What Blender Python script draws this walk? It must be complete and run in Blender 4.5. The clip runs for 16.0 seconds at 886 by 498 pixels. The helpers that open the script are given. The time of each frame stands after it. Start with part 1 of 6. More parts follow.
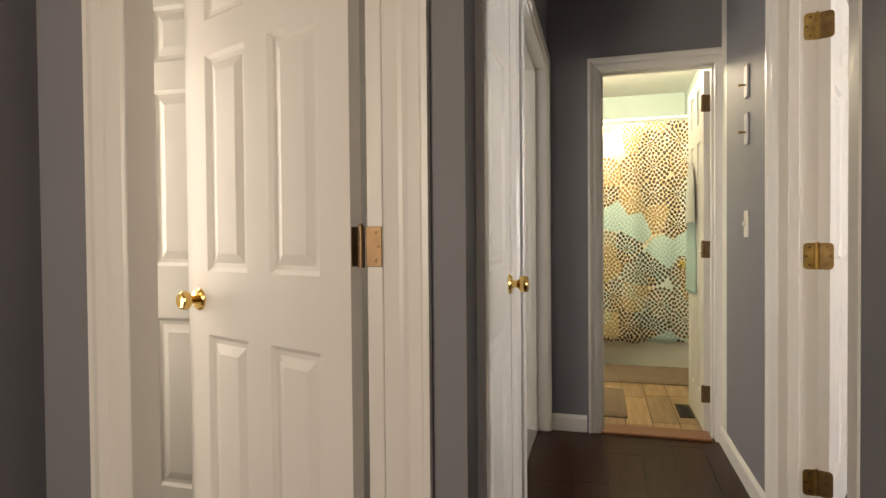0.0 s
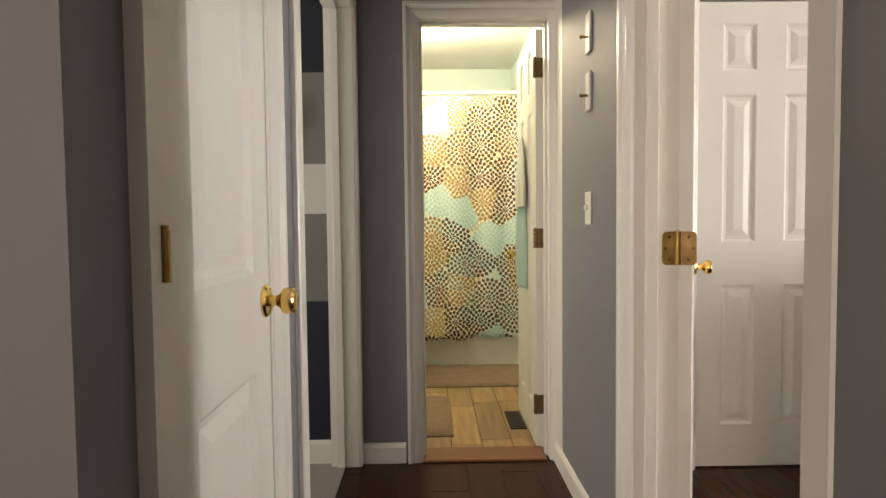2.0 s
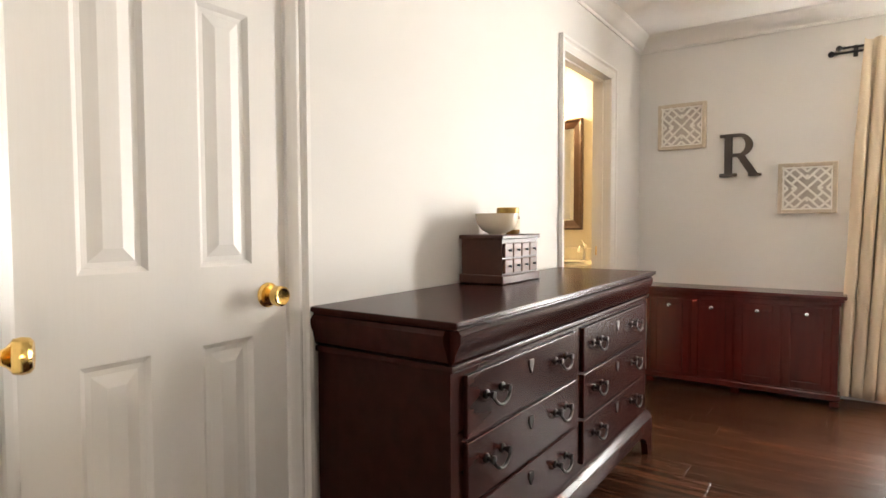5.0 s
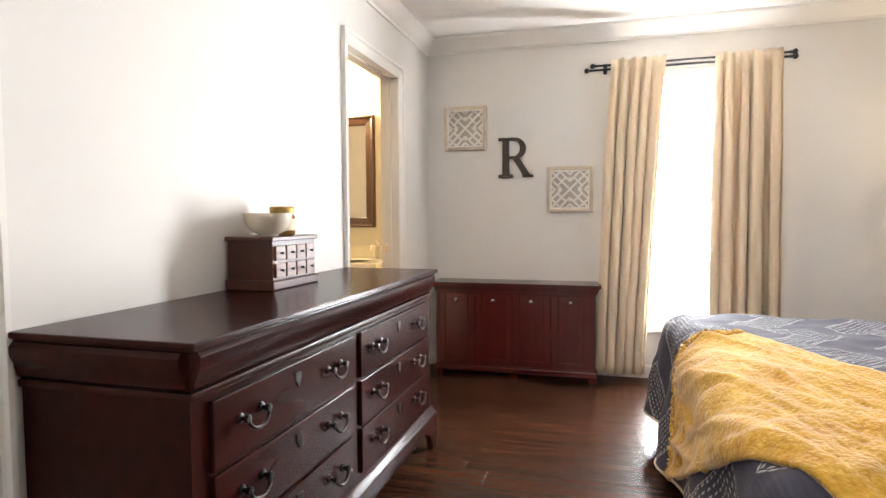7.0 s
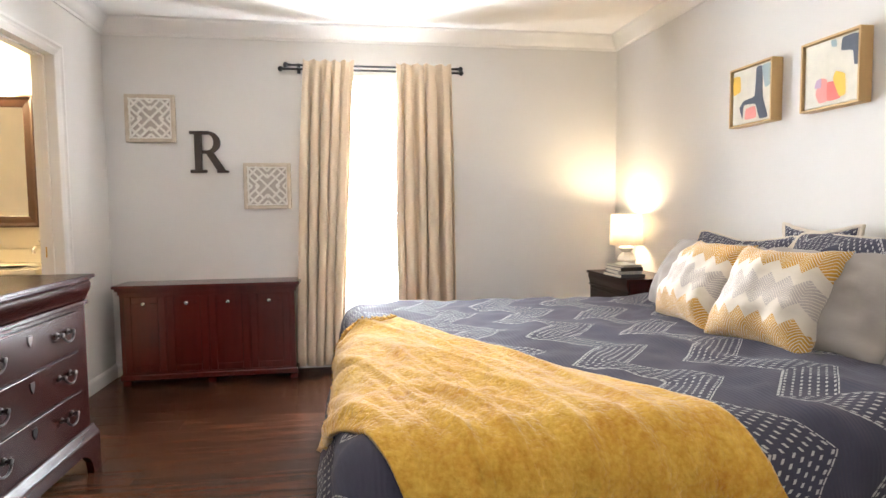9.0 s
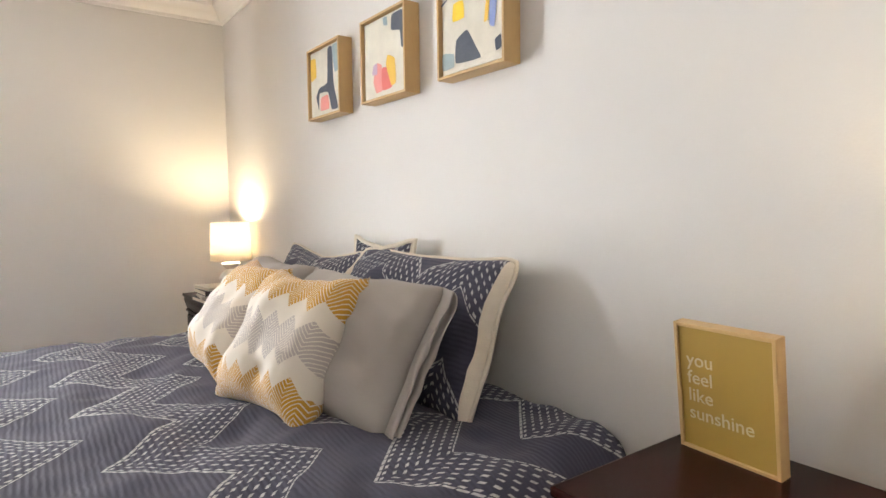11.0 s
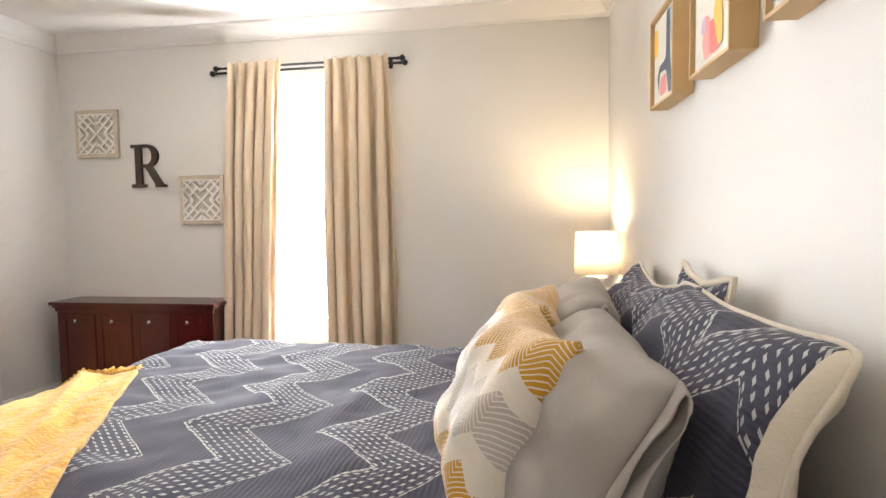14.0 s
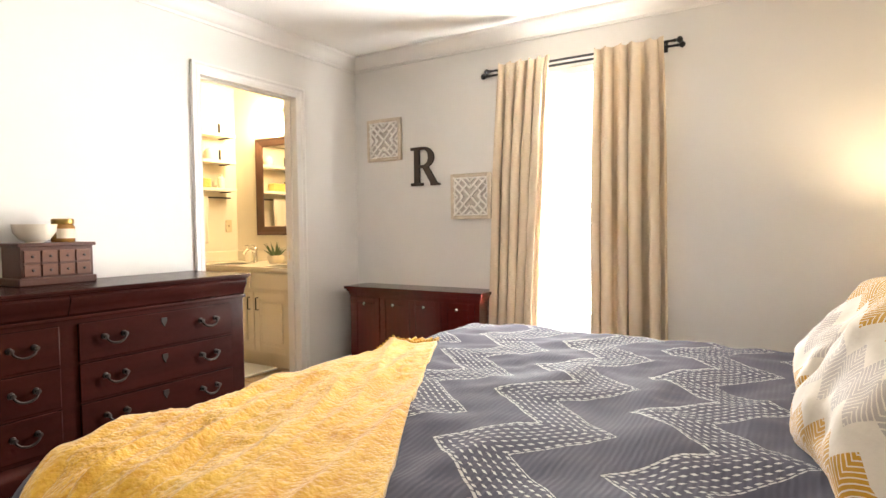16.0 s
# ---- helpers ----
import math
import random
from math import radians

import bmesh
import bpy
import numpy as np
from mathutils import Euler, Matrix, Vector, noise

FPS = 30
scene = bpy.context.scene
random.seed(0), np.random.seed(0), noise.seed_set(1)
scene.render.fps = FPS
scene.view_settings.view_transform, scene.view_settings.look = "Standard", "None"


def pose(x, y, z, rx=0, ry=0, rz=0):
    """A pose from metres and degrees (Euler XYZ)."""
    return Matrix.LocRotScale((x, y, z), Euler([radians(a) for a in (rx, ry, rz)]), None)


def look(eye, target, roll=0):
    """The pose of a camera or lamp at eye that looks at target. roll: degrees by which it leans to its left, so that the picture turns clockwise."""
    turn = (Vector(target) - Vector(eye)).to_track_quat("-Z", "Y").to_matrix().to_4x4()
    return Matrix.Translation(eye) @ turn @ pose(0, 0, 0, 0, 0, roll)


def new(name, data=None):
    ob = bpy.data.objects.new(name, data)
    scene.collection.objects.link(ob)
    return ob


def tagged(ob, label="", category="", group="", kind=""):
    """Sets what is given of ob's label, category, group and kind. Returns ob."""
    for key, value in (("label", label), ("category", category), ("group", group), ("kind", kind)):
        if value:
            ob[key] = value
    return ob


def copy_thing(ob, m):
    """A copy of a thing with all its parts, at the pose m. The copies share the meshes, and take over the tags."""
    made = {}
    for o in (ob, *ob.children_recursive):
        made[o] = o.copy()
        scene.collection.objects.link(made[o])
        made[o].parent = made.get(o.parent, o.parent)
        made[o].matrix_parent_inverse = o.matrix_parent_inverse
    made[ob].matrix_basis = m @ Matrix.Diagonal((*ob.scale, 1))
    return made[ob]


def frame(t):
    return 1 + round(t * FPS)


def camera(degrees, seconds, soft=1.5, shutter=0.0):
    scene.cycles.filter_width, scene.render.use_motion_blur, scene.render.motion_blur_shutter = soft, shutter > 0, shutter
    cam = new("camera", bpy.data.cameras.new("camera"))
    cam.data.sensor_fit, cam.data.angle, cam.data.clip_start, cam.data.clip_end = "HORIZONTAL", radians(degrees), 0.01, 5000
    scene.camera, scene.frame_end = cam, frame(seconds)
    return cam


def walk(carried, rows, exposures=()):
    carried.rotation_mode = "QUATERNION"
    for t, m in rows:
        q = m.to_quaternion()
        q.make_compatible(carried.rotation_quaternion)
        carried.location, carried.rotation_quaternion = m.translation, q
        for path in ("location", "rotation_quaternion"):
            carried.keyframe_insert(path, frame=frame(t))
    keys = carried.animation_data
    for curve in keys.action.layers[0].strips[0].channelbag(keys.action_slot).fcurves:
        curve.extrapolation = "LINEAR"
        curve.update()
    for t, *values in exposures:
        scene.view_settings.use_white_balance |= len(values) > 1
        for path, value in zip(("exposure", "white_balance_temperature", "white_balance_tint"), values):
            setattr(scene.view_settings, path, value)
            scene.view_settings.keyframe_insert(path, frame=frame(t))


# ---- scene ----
cam = camera(75.0, 16.0)
PATH = [
    (0, (0.169, 0.159, 1.079), (-0.361, 2.087, 1.043), -0.5),
    (0.5, (0.214, 0.13, 1.074), (-0.091, 2.106, 1.017), -0.7),
    (1, (0.233, 0.225, 1.068), (0.068, 2.217, 0.99), -0.8),
    (1.5, (0.223, 0.519, 1.099), (0.172, 2.516, 1.007), -0.7),
    (2, (0.216, 0.861, 1.082), (0.253, 2.859, 0.993), -0.6),
    (2.5, (0.233, 1.213, 1.075), (0.314, 3.209, 0.988), -0.4),
    (3, (0.313, 1.515, 1.075), (0.52, 3.503, 0.992), -0.4),
    (3.5, (0.5, 1.765, 1.063), (1.066, 3.682, 0.991), -0.6),
    (4, (0.664, 1.938, 1.072), (1.628, 3.688, 0.984), -0.1),
    (4.5, (0.775, 2.037, 1.077), (2.198, 3.44, 0.989), -0.2),
    (5, (0.934, 2.072, 1.092), (2.577, 3.209, 1.004), -0.2),
    (7.5, (1.083, 1.958, 1.112), (3.044, 2.336, 1.000), -0.4),
    (8, (1.047, 1.884, 1.119), (3.037, 2.045, 1.001), -0.5),
    (8.5, (1.007, 1.794, 1.127), (3.001, 1.719, 1.002), -0.5),
    (9, (1.039, 1.663, 1.12), (3.012, 1.363, 0.989), -0.6),
    (9.5, (1.181, 1.546, 1.113), (3.06, 0.875, 0.974), -0.7),
    (10, (1.271, 1.333, 1.065), (2.952, 0.258, 0.933), -0.6),
    (10.2, (1.3, 1.212, 1.057), (2.92, 0.048, 0.922), -0.7),
    (12.3, (1.630, 0.078, 1.326), (3.394, -0.858, 1.181), -0.7),
    (12.5, (1.652, 0.045, 1.321), (3.500, -0.725, 1.183), -0.8),
    (13, (1.708, 0.042, 1.295), (3.680, -0.272, 1.165), -1.0),
    (13.5, (1.725, 0.046, 1.247), (3.720, 0.098, 1.117), -1.1),
    (14, (1.741, 0.073, 1.195), (3.709, 0.403, 1.072), -0.9),
    (14.5, (1.742, 0.118, 1.15), (3.652, 0.698, 1.022), -1.1),
    (15, (1.735, 0.144, 1.135), (3.58, 0.904, 1.003), -1.0),
    (15.5, (1.717, 0.191, 1.112), (3.493, 1.104, 1.002), -0.9),
    (16, (1.689, 0.296, 1.099), (3.388, 1.348, 1.021), -0.7),
]
walk(cam, [(t, look(eye, target, roll)) for t, eye, target, roll in PATH], [(0.0, -0.08, 7150, 9), (3.6, 0.04, 7250, 9), (5.2, 0.24, 6950, 8), (8.0, 0.38, 6250, 8), (10.2, 0.28, 6200, 8), (12.5, -0.05, 6650, 8), (13.5, 0.26, 6350, 8), (14.5, 0.42, 6600, 8), (16.0, 0.40, 6850, 8)])

# ---- world and lights ----
world = bpy.data.worlds.new("sky")
scene.world = world
world.use_nodes = True
wn = world.node_tree.nodes
sky = wn.new("ShaderNodeTexSky")
sky.sky_type, sky.sun_disc = "NISHITA", False
sky.sun_elevation, sky.sun_rotation = radians(48), radians(60)
world.node_tree.links.new(sky.outputs[0], wn["Background"].inputs[0])
wn["Background"].inputs[1].default_value = 0.12


def lamp(name, kind, where, power, colour, size=0.1, target=None, size_y=None, spread=None):
    data = bpy.data.lights.new(name, kind)
    data.energy, data.color = power, colour
    if kind == "AREA":
        data.shape, data.size, data.size_y = "RECTANGLE", size, size_y or size
        if spread:
            data.spread = radians(spread)
    else:
        data.shadow_soft_size = size
    ob = new(name, data)
    ob.matrix_world = look(where, target) if target else pose(*where)
    return tagged(ob, kind="structure")


WARM = (1.0, 0.76, 0.48)
DAY = (0.97, 0.97, 1.0)
for wz in (0.64, 1.22, 1.80):     # daylight from the bright ground and sky, slanting up into the room
    lamp("window_daylight", "AREA", (5.34, 1.50, wz), 70, DAY, 0.64, (3.34, 1.56, wz + 0.65), 0.54, 160)
# no window of these side rooms is seen; both lamps are added to brighten them
lamp("side_room_fill", "AREA", (-2.14, 2.8, 1.4), 26, (1.0, 0.95, 0.9), 0.75, (0, 2.8, 1.3), 1.1)
lamp("study_fill", "AREA", (-2.14, 1.72, 1.35), 14, (1.0, 0.9, 0.8), 0.3, (0, 1.72, 1.3), 1.2)
# added lamp for light that comes from behind; the opening it fills is made up
lamp("landing_fill", "AREA", (-0.93, -1.72, 1.45), 46, (1.0, 0.86, 0.72), 0.5, (-0.75, 1.0, 1.2), 1.3)
lamp("far_bulb", "POINT", (4.85, -0.22, 1.030), 20, WARM, 0.04)
lamp("near_bulb", "POINT", (1.56, -0.26, 1.030), 2, WARM, 0.04)
lamp("bath_bulb", "POINT", (0.22, 4.66, 2.26), 58, (1.0, 0.85, 0.63), 0.10)
for vy in (4.40, 4.20, 4.00):
    lamp("vanity_bulb", "POINT", (5.24, vy, 2.03), 14, (1.0, 0.76, 0.45), 0.03)


# ---- materials ----
def material(name, base, rough=0.6, metal=0.0, tint=None, scale=8.0, amount=0.5, bump=0.0, bump_scale=60.0, coat=0.0, stretch=(1, 1, 1), random=0.0, spec=0.5):
    m = bpy.data.materials.new(name)
    m.use_nodes = True
    n, l = m.node_tree.nodes, m.node_tree.links
    b = n["Principled BSDF"]
    b.inputs["Roughness"].default_value, b.inputs["Metallic"].default_value = rough, metal
    b.inputs["Specular IOR Level"].default_value = spec
    b.inputs["Coat Weight"].default_value = coat
    b.inputs["Coat Roughness"].default_value = 0.15
    co = n.new("ShaderNodeTexCoord")
    mp = n.new("ShaderNodeMapping")
    mp.inputs["Scale"].default_value = stretch
    l.new(co.outputs["Object"], mp.inputs[0])
    if random:
        shift = n.new("ShaderNodeObjectInfo")
        far = n.new("ShaderNodeMath")
        far.operation = "MULTIPLY"
        far.inputs[1].default_value = 73.0
        l.new(shift.outputs["Random"], far.inputs[0])
        l.new(far.outputs[0], mp.inputs["Location"])
    no = n.new("ShaderNodeTexNoise")
    no.inputs["Scale"].default_value, no.inputs["Detail"].default_value = scale, 6
    l.new(mp.outputs[0], no.inputs[0])
    mix = n.new("ShaderNodeMix")
    mix.data_type = "RGBA"
    ramp = n.new("ShaderNodeMapRange")
    ramp.inputs[1].default_value, ramp.inputs[2].default_value, ramp.inputs[4].default_value = 0.3, 0.7, amount
    l.new(no.outputs[0], ramp.inputs[0])
    l.new(ramp.outputs[0], mix.inputs[0])
    tint = tint or tuple(c * 0.9 for c in base)
    mix.inputs[6].default_value, mix.inputs[7].default_value = (*base, 1), (*tint, 1)
    last = mix.outputs[2]
    if random:
        info = n.new("ShaderNodeObjectInfo")
        hv = n.new("ShaderNodeHueSaturation")
        rr = n.new("ShaderNodeMapRange")
        rr.inputs[3].default_value, rr.inputs[4].default_value = 1 - random, 1 + random
        l.new(info.outputs["Random"], rr.inputs[0])
        l.new(rr.outputs[0], hv.inputs["Value"])
        l.new(last, hv.inputs["Color"])
        last = hv.outputs[0]
    l.new(last, b.inputs["Base Color"])
    if bump:
        n2 = n.new("ShaderNodeTexNoise")
        n2.inputs["Scale"].default_value, n2.inputs["Detail"].default_value = bump_scale, 4
        l.new(mp.outputs[0], n2.inputs[0])
        bp = n.new("ShaderNodeBump")
        bp.inputs["Strength"].default_value, bp.inputs["Distance"].default_value = bump, 0.01
        l.new(n2.outputs[0], bp.inputs["Height"])
        l.new(bp.outputs[0], b.inputs["Normal"])
    return m


def glow(name, colour, strength):
    m = bpy.data.materials.new(name)
    m.use_nodes = True
    b = m.node_tree.nodes["Principled BSDF"]
    b.inputs["Base Color"].default_value = (*colour, 1)
    b.inputs["Emission Color"].default_value, b.inputs["Emission Strength"].default_value = (*colour, 1), strength
    return m


SLATE = material("slate_blue_wall_paint", (0.215, 0.212, 0.238), 0.62, tint=(0.195, 0.192, 0.217), scale=3, bump=0.05, bump_scale=170)
GREY = material("pale_grey_wall_paint", (0.715, 0.69, 0.655), 0.6, tint=(0.685, 0.66, 0.625), scale=3, bump=0.05, bump_scale=170)
CREAM = material("cream_wall_paint", (0.72, 0.66, 0.55), 0.6, scale=3, bump=0.1, bump_scale=140)
MINT = material("pale_mint_wall_paint", (0.62, 0.74, 0.70), 0.6, scale=3, bump=0.1, bump_scale=140)
CEIL = material("white_ceiling_paint", (0.84, 0.815, 0.775), 0.8, scale=5, bump=0.3, bump_scale=90)
TRIM = material("white_trim_paint", (0.80, 0.775, 0.74), 0.32, tint=(0.74, 0.71, 0.67), scale=4, bump=0.05, bump_scale=30, stretch=(1, 1, 0.2))
DOORWHITE = material("white_door_paint", (0.80, 0.775, 0.74), 0.44, tint=(0.75, 0.72, 0.685), scale=5, bump=0.025, bump_scale=90, stretch=(1, 1, 0.06))
NAVY = material("navy_wall_paint", (0.012, 0.015, 0.03), 0.55, scale=3, bump=0.1, bump_scale=140)
MIDGREY = material("mid_grey_wall_paint", (0.20, 0.195, 0.185), 0.6, scale=3, bump=0.1, bump_scale=140)
SOFTWHITE = material("white_wall_paint", (0.66, 0.65, 0.62), 0.6, scale=3, bump=0.1, bump_scale=140)
FLOORWOOD = material("dark_walnut_plank", (0.052, 0.021, 0.011), 0.30, tint=(0.12, 0.052, 0.026), scale=7, amount=0.9, bump=0.15, bump_scale=40, stretch=(0.35, 5, 5), random=0.22)
HALLWOOD = material("dark_walnut_hall_plank", (0.026, 0.011, 0.007), 0.30, tint=(0.042, 0.017, 0.010), scale=7, amount=0.9, bump=0.1, bump_scale=40, stretch=(5, 0.35, 5), random=0.12, spec=0.13)
JOINT = material("dark_plank_joint", (0.012, 0.006, 0.004), 0.7)
BRASS = material("polished_brass", (0.85, 0.58, 0.20), 0.16, 1.0, tint=(0.75, 0.50, 0.17), scale=20)
OLDBRASS = material("aged_brass", (0.50, 0.33, 0.10), 0.34, 1.0, tint=(0.25, 0.155, 0.055), scale=30, amount=0.9)
DULLBRASS = material("browned_brass", (0.22, 0.145, 0.06), 0.42, 1.0, tint=(0.12, 0.075, 0.035), scale=30, amount=0.9)
SCREW = material("dark_screw_head", (0.16, 0.10, 0.05), 0.45, 1.0, tint=(0.09, 0.06, 0.03), scale=60)
BRONZE = material("pinkish_bronze", (0.24, 0.155, 0.085), 0.42, 1.0, tint=(0.15, 0.095, 0.055), scale=40)
CHERRY = material("dark_cherry_wood", (0.031, 0.0072, 0.0055), 0.24, tint=(0.022, 0.0055, 0.0043), scale=6, amount=0.9, bump=0.006, bump_scale=30, stretch=(0.5, 4, 3), coat=0.0, spec=0.11)
REDCHERRY = material("red_cherry_wood", (0.088, 0.0095, 0.007), 0.24, tint=(0.062, 0.007, 0.0055), scale=5, amount=0.9, bump=0.05, bump_scale=40, stretch=(4, 4, 0.5), coat=0.25)
IRON = material("black_iron", (0.02, 0.02, 0.022), 0.4, 0.6)


# ---- helpers ----
def part(name, bm, mats, parent=None, label="", smooth=False):
    me = bpy.data.meshes.new(name)
    bmesh.ops.recalc_face_normals(bm, faces=bm.faces)
    bm.to_mesh(me)
    bm.free()
    for m in (mats if isinstance(mats, (list, tuple)) else [mats]):
        me.materials.append(m)
    if smooth:
        me.shade_smooth()
        if smooth != "all":
            me.set_sharp_from_angle(angle=radians(35))
    ob = new(name, me)
    if parent:
        ob.parent = parent
    if label:
        ob["label"] = label
    return ob


def thing(name, label, category, group="", at=None):
    ob = new(name)
    ob.empty_display_size = 0.1
    if at is not None:
        ob.matrix_world = at
    return tagged(ob, label, category, group)


def box(bm, x0, y0, z0, x1, y1, z1, bevel=0.0, mat=0, seg=1):
    r = bmesh.ops.create_cube(bm, size=1)
    vs = r["verts"]
    bmesh.ops.scale(bm, vec=(x1 - x0, y1 - y0, z1 - z0), verts=vs)
    bmesh.ops.translate(bm, vec=((x0 + x1) / 2, (y0 + y1) / 2, (z0 + z1) / 2), verts=vs)
    fs = {f for v in vs for f in v.link_faces}
    for f in fs:
        f.material_index = mat
    if bevel:
        es = {e for v in vs for e in v.link_edges}
        bmesh.ops.bevel(bm, geom=list(es), offset=bevel, segments=seg, affect="EDGES", profile=0.6)
    return vs


def boxes(*rows, bevel=0.0, seg=1):
    bm = bmesh.new()
    for r in rows:
        box(bm, *r, bevel=bevel, seg=seg)
    return bm


def cyl(bm, a, b, r, r2=None, n=16, caps=True):
    a, b = Vector(a), Vector(b)
    d = b - a
    m = Matrix.Translation((a + b) / 2) @ d.to_track_quat("Z", "Y").to_matrix().to_4x4()
    return bmesh.ops.create_cone(bm, cap_ends=caps, segments=n, radius1=r, radius2=r if r2 is None else r2, depth=d.length, matrix=m)["verts"]


def lathe(profile, m=None, n=24, bm=None):
    """A turned shape: rows of (radius, height) round z, then moved by m."""
    bm = bm or bmesh.new()
    m = m or Matrix()
    rings = []
    for r, z in profile:
        rings.append([bm.verts.new(m @ Vector((max(r, 1e-4) * math.cos(2 * math.pi * k / n), max(r, 1e-4) * math.sin(2 * math.pi * k / n), z))) for k in range(n)])
    for a, b in zip(rings, rings[1:]):
        for k in range(n):
            bm.faces.new((a[k], a[(k + 1) % n], b[(k + 1) % n], b[k]))
    for ring in (rings[0], rings[-1]):
        bm.faces.new(ring)
    return bm


def extrude_profile(bm, pts, a, b, up=(0, 0, 1)):
    """Sweeps a closed profile (out, up) straight from a to b; out is to the right of the way."""
    a, b, up = Vector(a), Vector(b), Vector(up)
    out = (b - a).normalized().cross(up).normalized()
    r1 = [bm.verts.new(a + out * p + up * q) for p, q in pts]
    r2 = [bm.verts.new(b + out * p + up * q) for p, q in pts]
    n = len(pts)
    for k in range(n):
        bm.faces.new((r1[k], r1[(k + 1) % n], r2[(k + 1) % n], r2[k]))
    bm.faces.new(r1)
    bm.faces.new(list(reversed(r2)))


def tube(bm, pts, r, n=8):
    """One continuous round tube swept along pts; closed into a ring where the ends meet."""
    pts = [Vector(p) for p in pts]
    closed = (pts[0] - pts[-1]).length < 1e-5
    if closed:
        pts = pts[:-1]
    rings, side = [], None
    for k, p in enumerate(pts):
        if closed:
            d = pts[(k + 1) % len(pts)] - pts[k - 1]
        else:
            d = pts[min(k + 1, len(pts) - 1)] - pts[max(k - 1, 0)]
        d.normalize()
        side = d.orthogonal() if side is None else side - d * side.dot(d)
        side.normalize()
        up = d.cross(side)
        rings.append([bm.verts.new(p + (side * math.cos(a) + up * math.sin(a)) * r) for a in [2 * math.pi * q / n for q in range(n)]])
    for a, b in zip(rings, rings[1:] + (rings[:1] if closed else [])):
        for q in range(n):
            bm.faces.new((a[q], a[(q + 1) % n], b[(q + 1) % n], b[q]))
    if not closed:
        bm.faces.new(rings[0][::-1])
        bm.faces.new(rings[-1])


def wall_x(name, x0, x1, y0, y1, mats, holes=(), z1=2.42, label=""):
    """A wall along y between x0 and x1; holes are (y0, y1, z0, z1); mats are those of its low and high side."""
    bm = bmesh.new()
    at = y0
    for a, b, lo, hi in sorted(holes):
        if a > at:
            box(bm, x0, at, 0, x1, a, z1)
        if lo > 0:
            box(bm, x0, a, 0, x1, b, lo)
        if hi < z1:
            box(bm, x0, a, hi, x1, b, z1)
        at = b
    if at < y1:
        box(bm, x0, at, 0, x1, y1, z1)
    for f in bm.faces:
        f.material_index = 1 if f.calc_center_median().x > (x0 + x1) / 2 + 0.001 else 0
    return tagged(part(name, bm, mats), label, "wall", kind="structure")


def wall_y(name, y0, y1, x0, x1, mats, holes=(), z1=2.42, label=""):
    bm = bmesh.new()
    at = x0
    for a, b, lo, hi in sorted(holes):
        if a > at:
            box(bm, at, y0, 0, a, y1, z1)
        if lo > 0:
            box(bm, a, y0, 0, b, y1, lo)
        if hi < z1:
            box(bm, a, y0, hi, b, y1, z1)
        at = b
    if at < x1:
        box(bm, at, y0, 0, x1, y1, z1)
    for f in bm.faces:
        f.material_index = 1 if f.calc_center_median().y > (y0 + y1) / 2 + 0.001 else 0
    return tagged(part(name, bm, mats), label, "wall", kind="structure")


# ---- structure ----
H = 2.42
XB, XW = 0.91, 5.26          # bedroom, hall side and window side
YS, YN = -0.40, 3.31
LEANW = 0.03                 # the head wall runs a little out of square         # bedroom, head side and dresser side
XL, XR = -0.12, 0.77         # hall
YB = 3.44                    # bathroom door wall
wall_x("wall_hall_east", XR, XB, -1.8, 3.31, (SLATE, GREY), [(1.63, 2.45, 0, 2.04)], label="slate blue hall wall with a doorway, pale grey behind")
wall_x("wall_hall_near", 0.672, XR - 0.001, -1.8, 1.502, (SLATE, SLATE), label="slate blue hall wall before the bedroom doorway")
wall_y("wall_north", YN, YN + 0.12, XR, 5.40, (GREY, CREAM), [(1.33, 2.00, 0, 2.03), (3.845, 4.64, 0, 2.03)], label="pale grey bedroom wall with two doorways")
wall_x("wall_east", XW, XW + 0.14, YS - 0.12, YN, (GREY, GREY), [(1.14, 1.86, 0.34, 2.10)], label="pale grey bedroom wall with one tall window")


def south(x):
    return -0.33 - LEANW * (XW - x)


bm = bmesh.new()
box(bm, -4.60, -0.12, 0, 0.10, 0, H)
ws = part("wall_south", bm, GREY)
ws.matrix_world = pose(XW, south(XW), 0, 0, 0, math.degrees(math.atan(LEANW)))
tagged(ws, "pale grey wall behind the bed", "wall", kind="structure")
wall_y("wall_landing_north", 1.40, 1.50, -1.44, XL, (SLATE, SOFTWHITE), [(-1.045, -0.333, 0, 2.04)], label="slate blue landing wall with a doorway")
wall_x("wall_hall_west", XL - 0.12, XL, 1.50, 3.56, (NAVY, SLATE), [(1.56, 2.07, 0, 2.03), (2.34, 3.41, 0, 2.03)], label="slate blue hall wall with a closet and a doorway")
wall_y("wall_bath_south", YB, YB + 0.12, XL, 0.92, (SLATE, MINT), [(0.150, 0.758, 0, 2.0)], label="slate blue end wall with the bathroom doorway")
wall_x("wall_landing_west", -1.44, -1.32, -1.8, 1.40, (SLATE, SLATE), label="dark slate blue landing wall")
# unseen end wall; the opening is invented to hold the added landing lamp
wall_y("wall_landing_south", -1.92, -1.80, -1.44, XB, (SLATE, SLATE), [(-1.2, 0.0, 0.7, 2.1)], label="unseen slate blue landing wall with an opening for added light")
wall_x("wall_bath_west", -0.72, -0.60, 3.56, 5.95, (MINT, MINT), label="pale mint bathroom wall")
wall_x("wall_bath_east", 0.92, 1.04, 3.43, 5.95, (MINT, MINT), label="pale mint bathroom wall")
wall_y("wall_bath_north", 5.95, 6.07, -0.72, 1.04, (MINT, MINT), label="pale mint bathroom wall")
wall_x("wall_vanity_east", 5.35, 5.47, 3.43, 5.0, (CREAM, CREAM), label="cream wall behind the vanity")
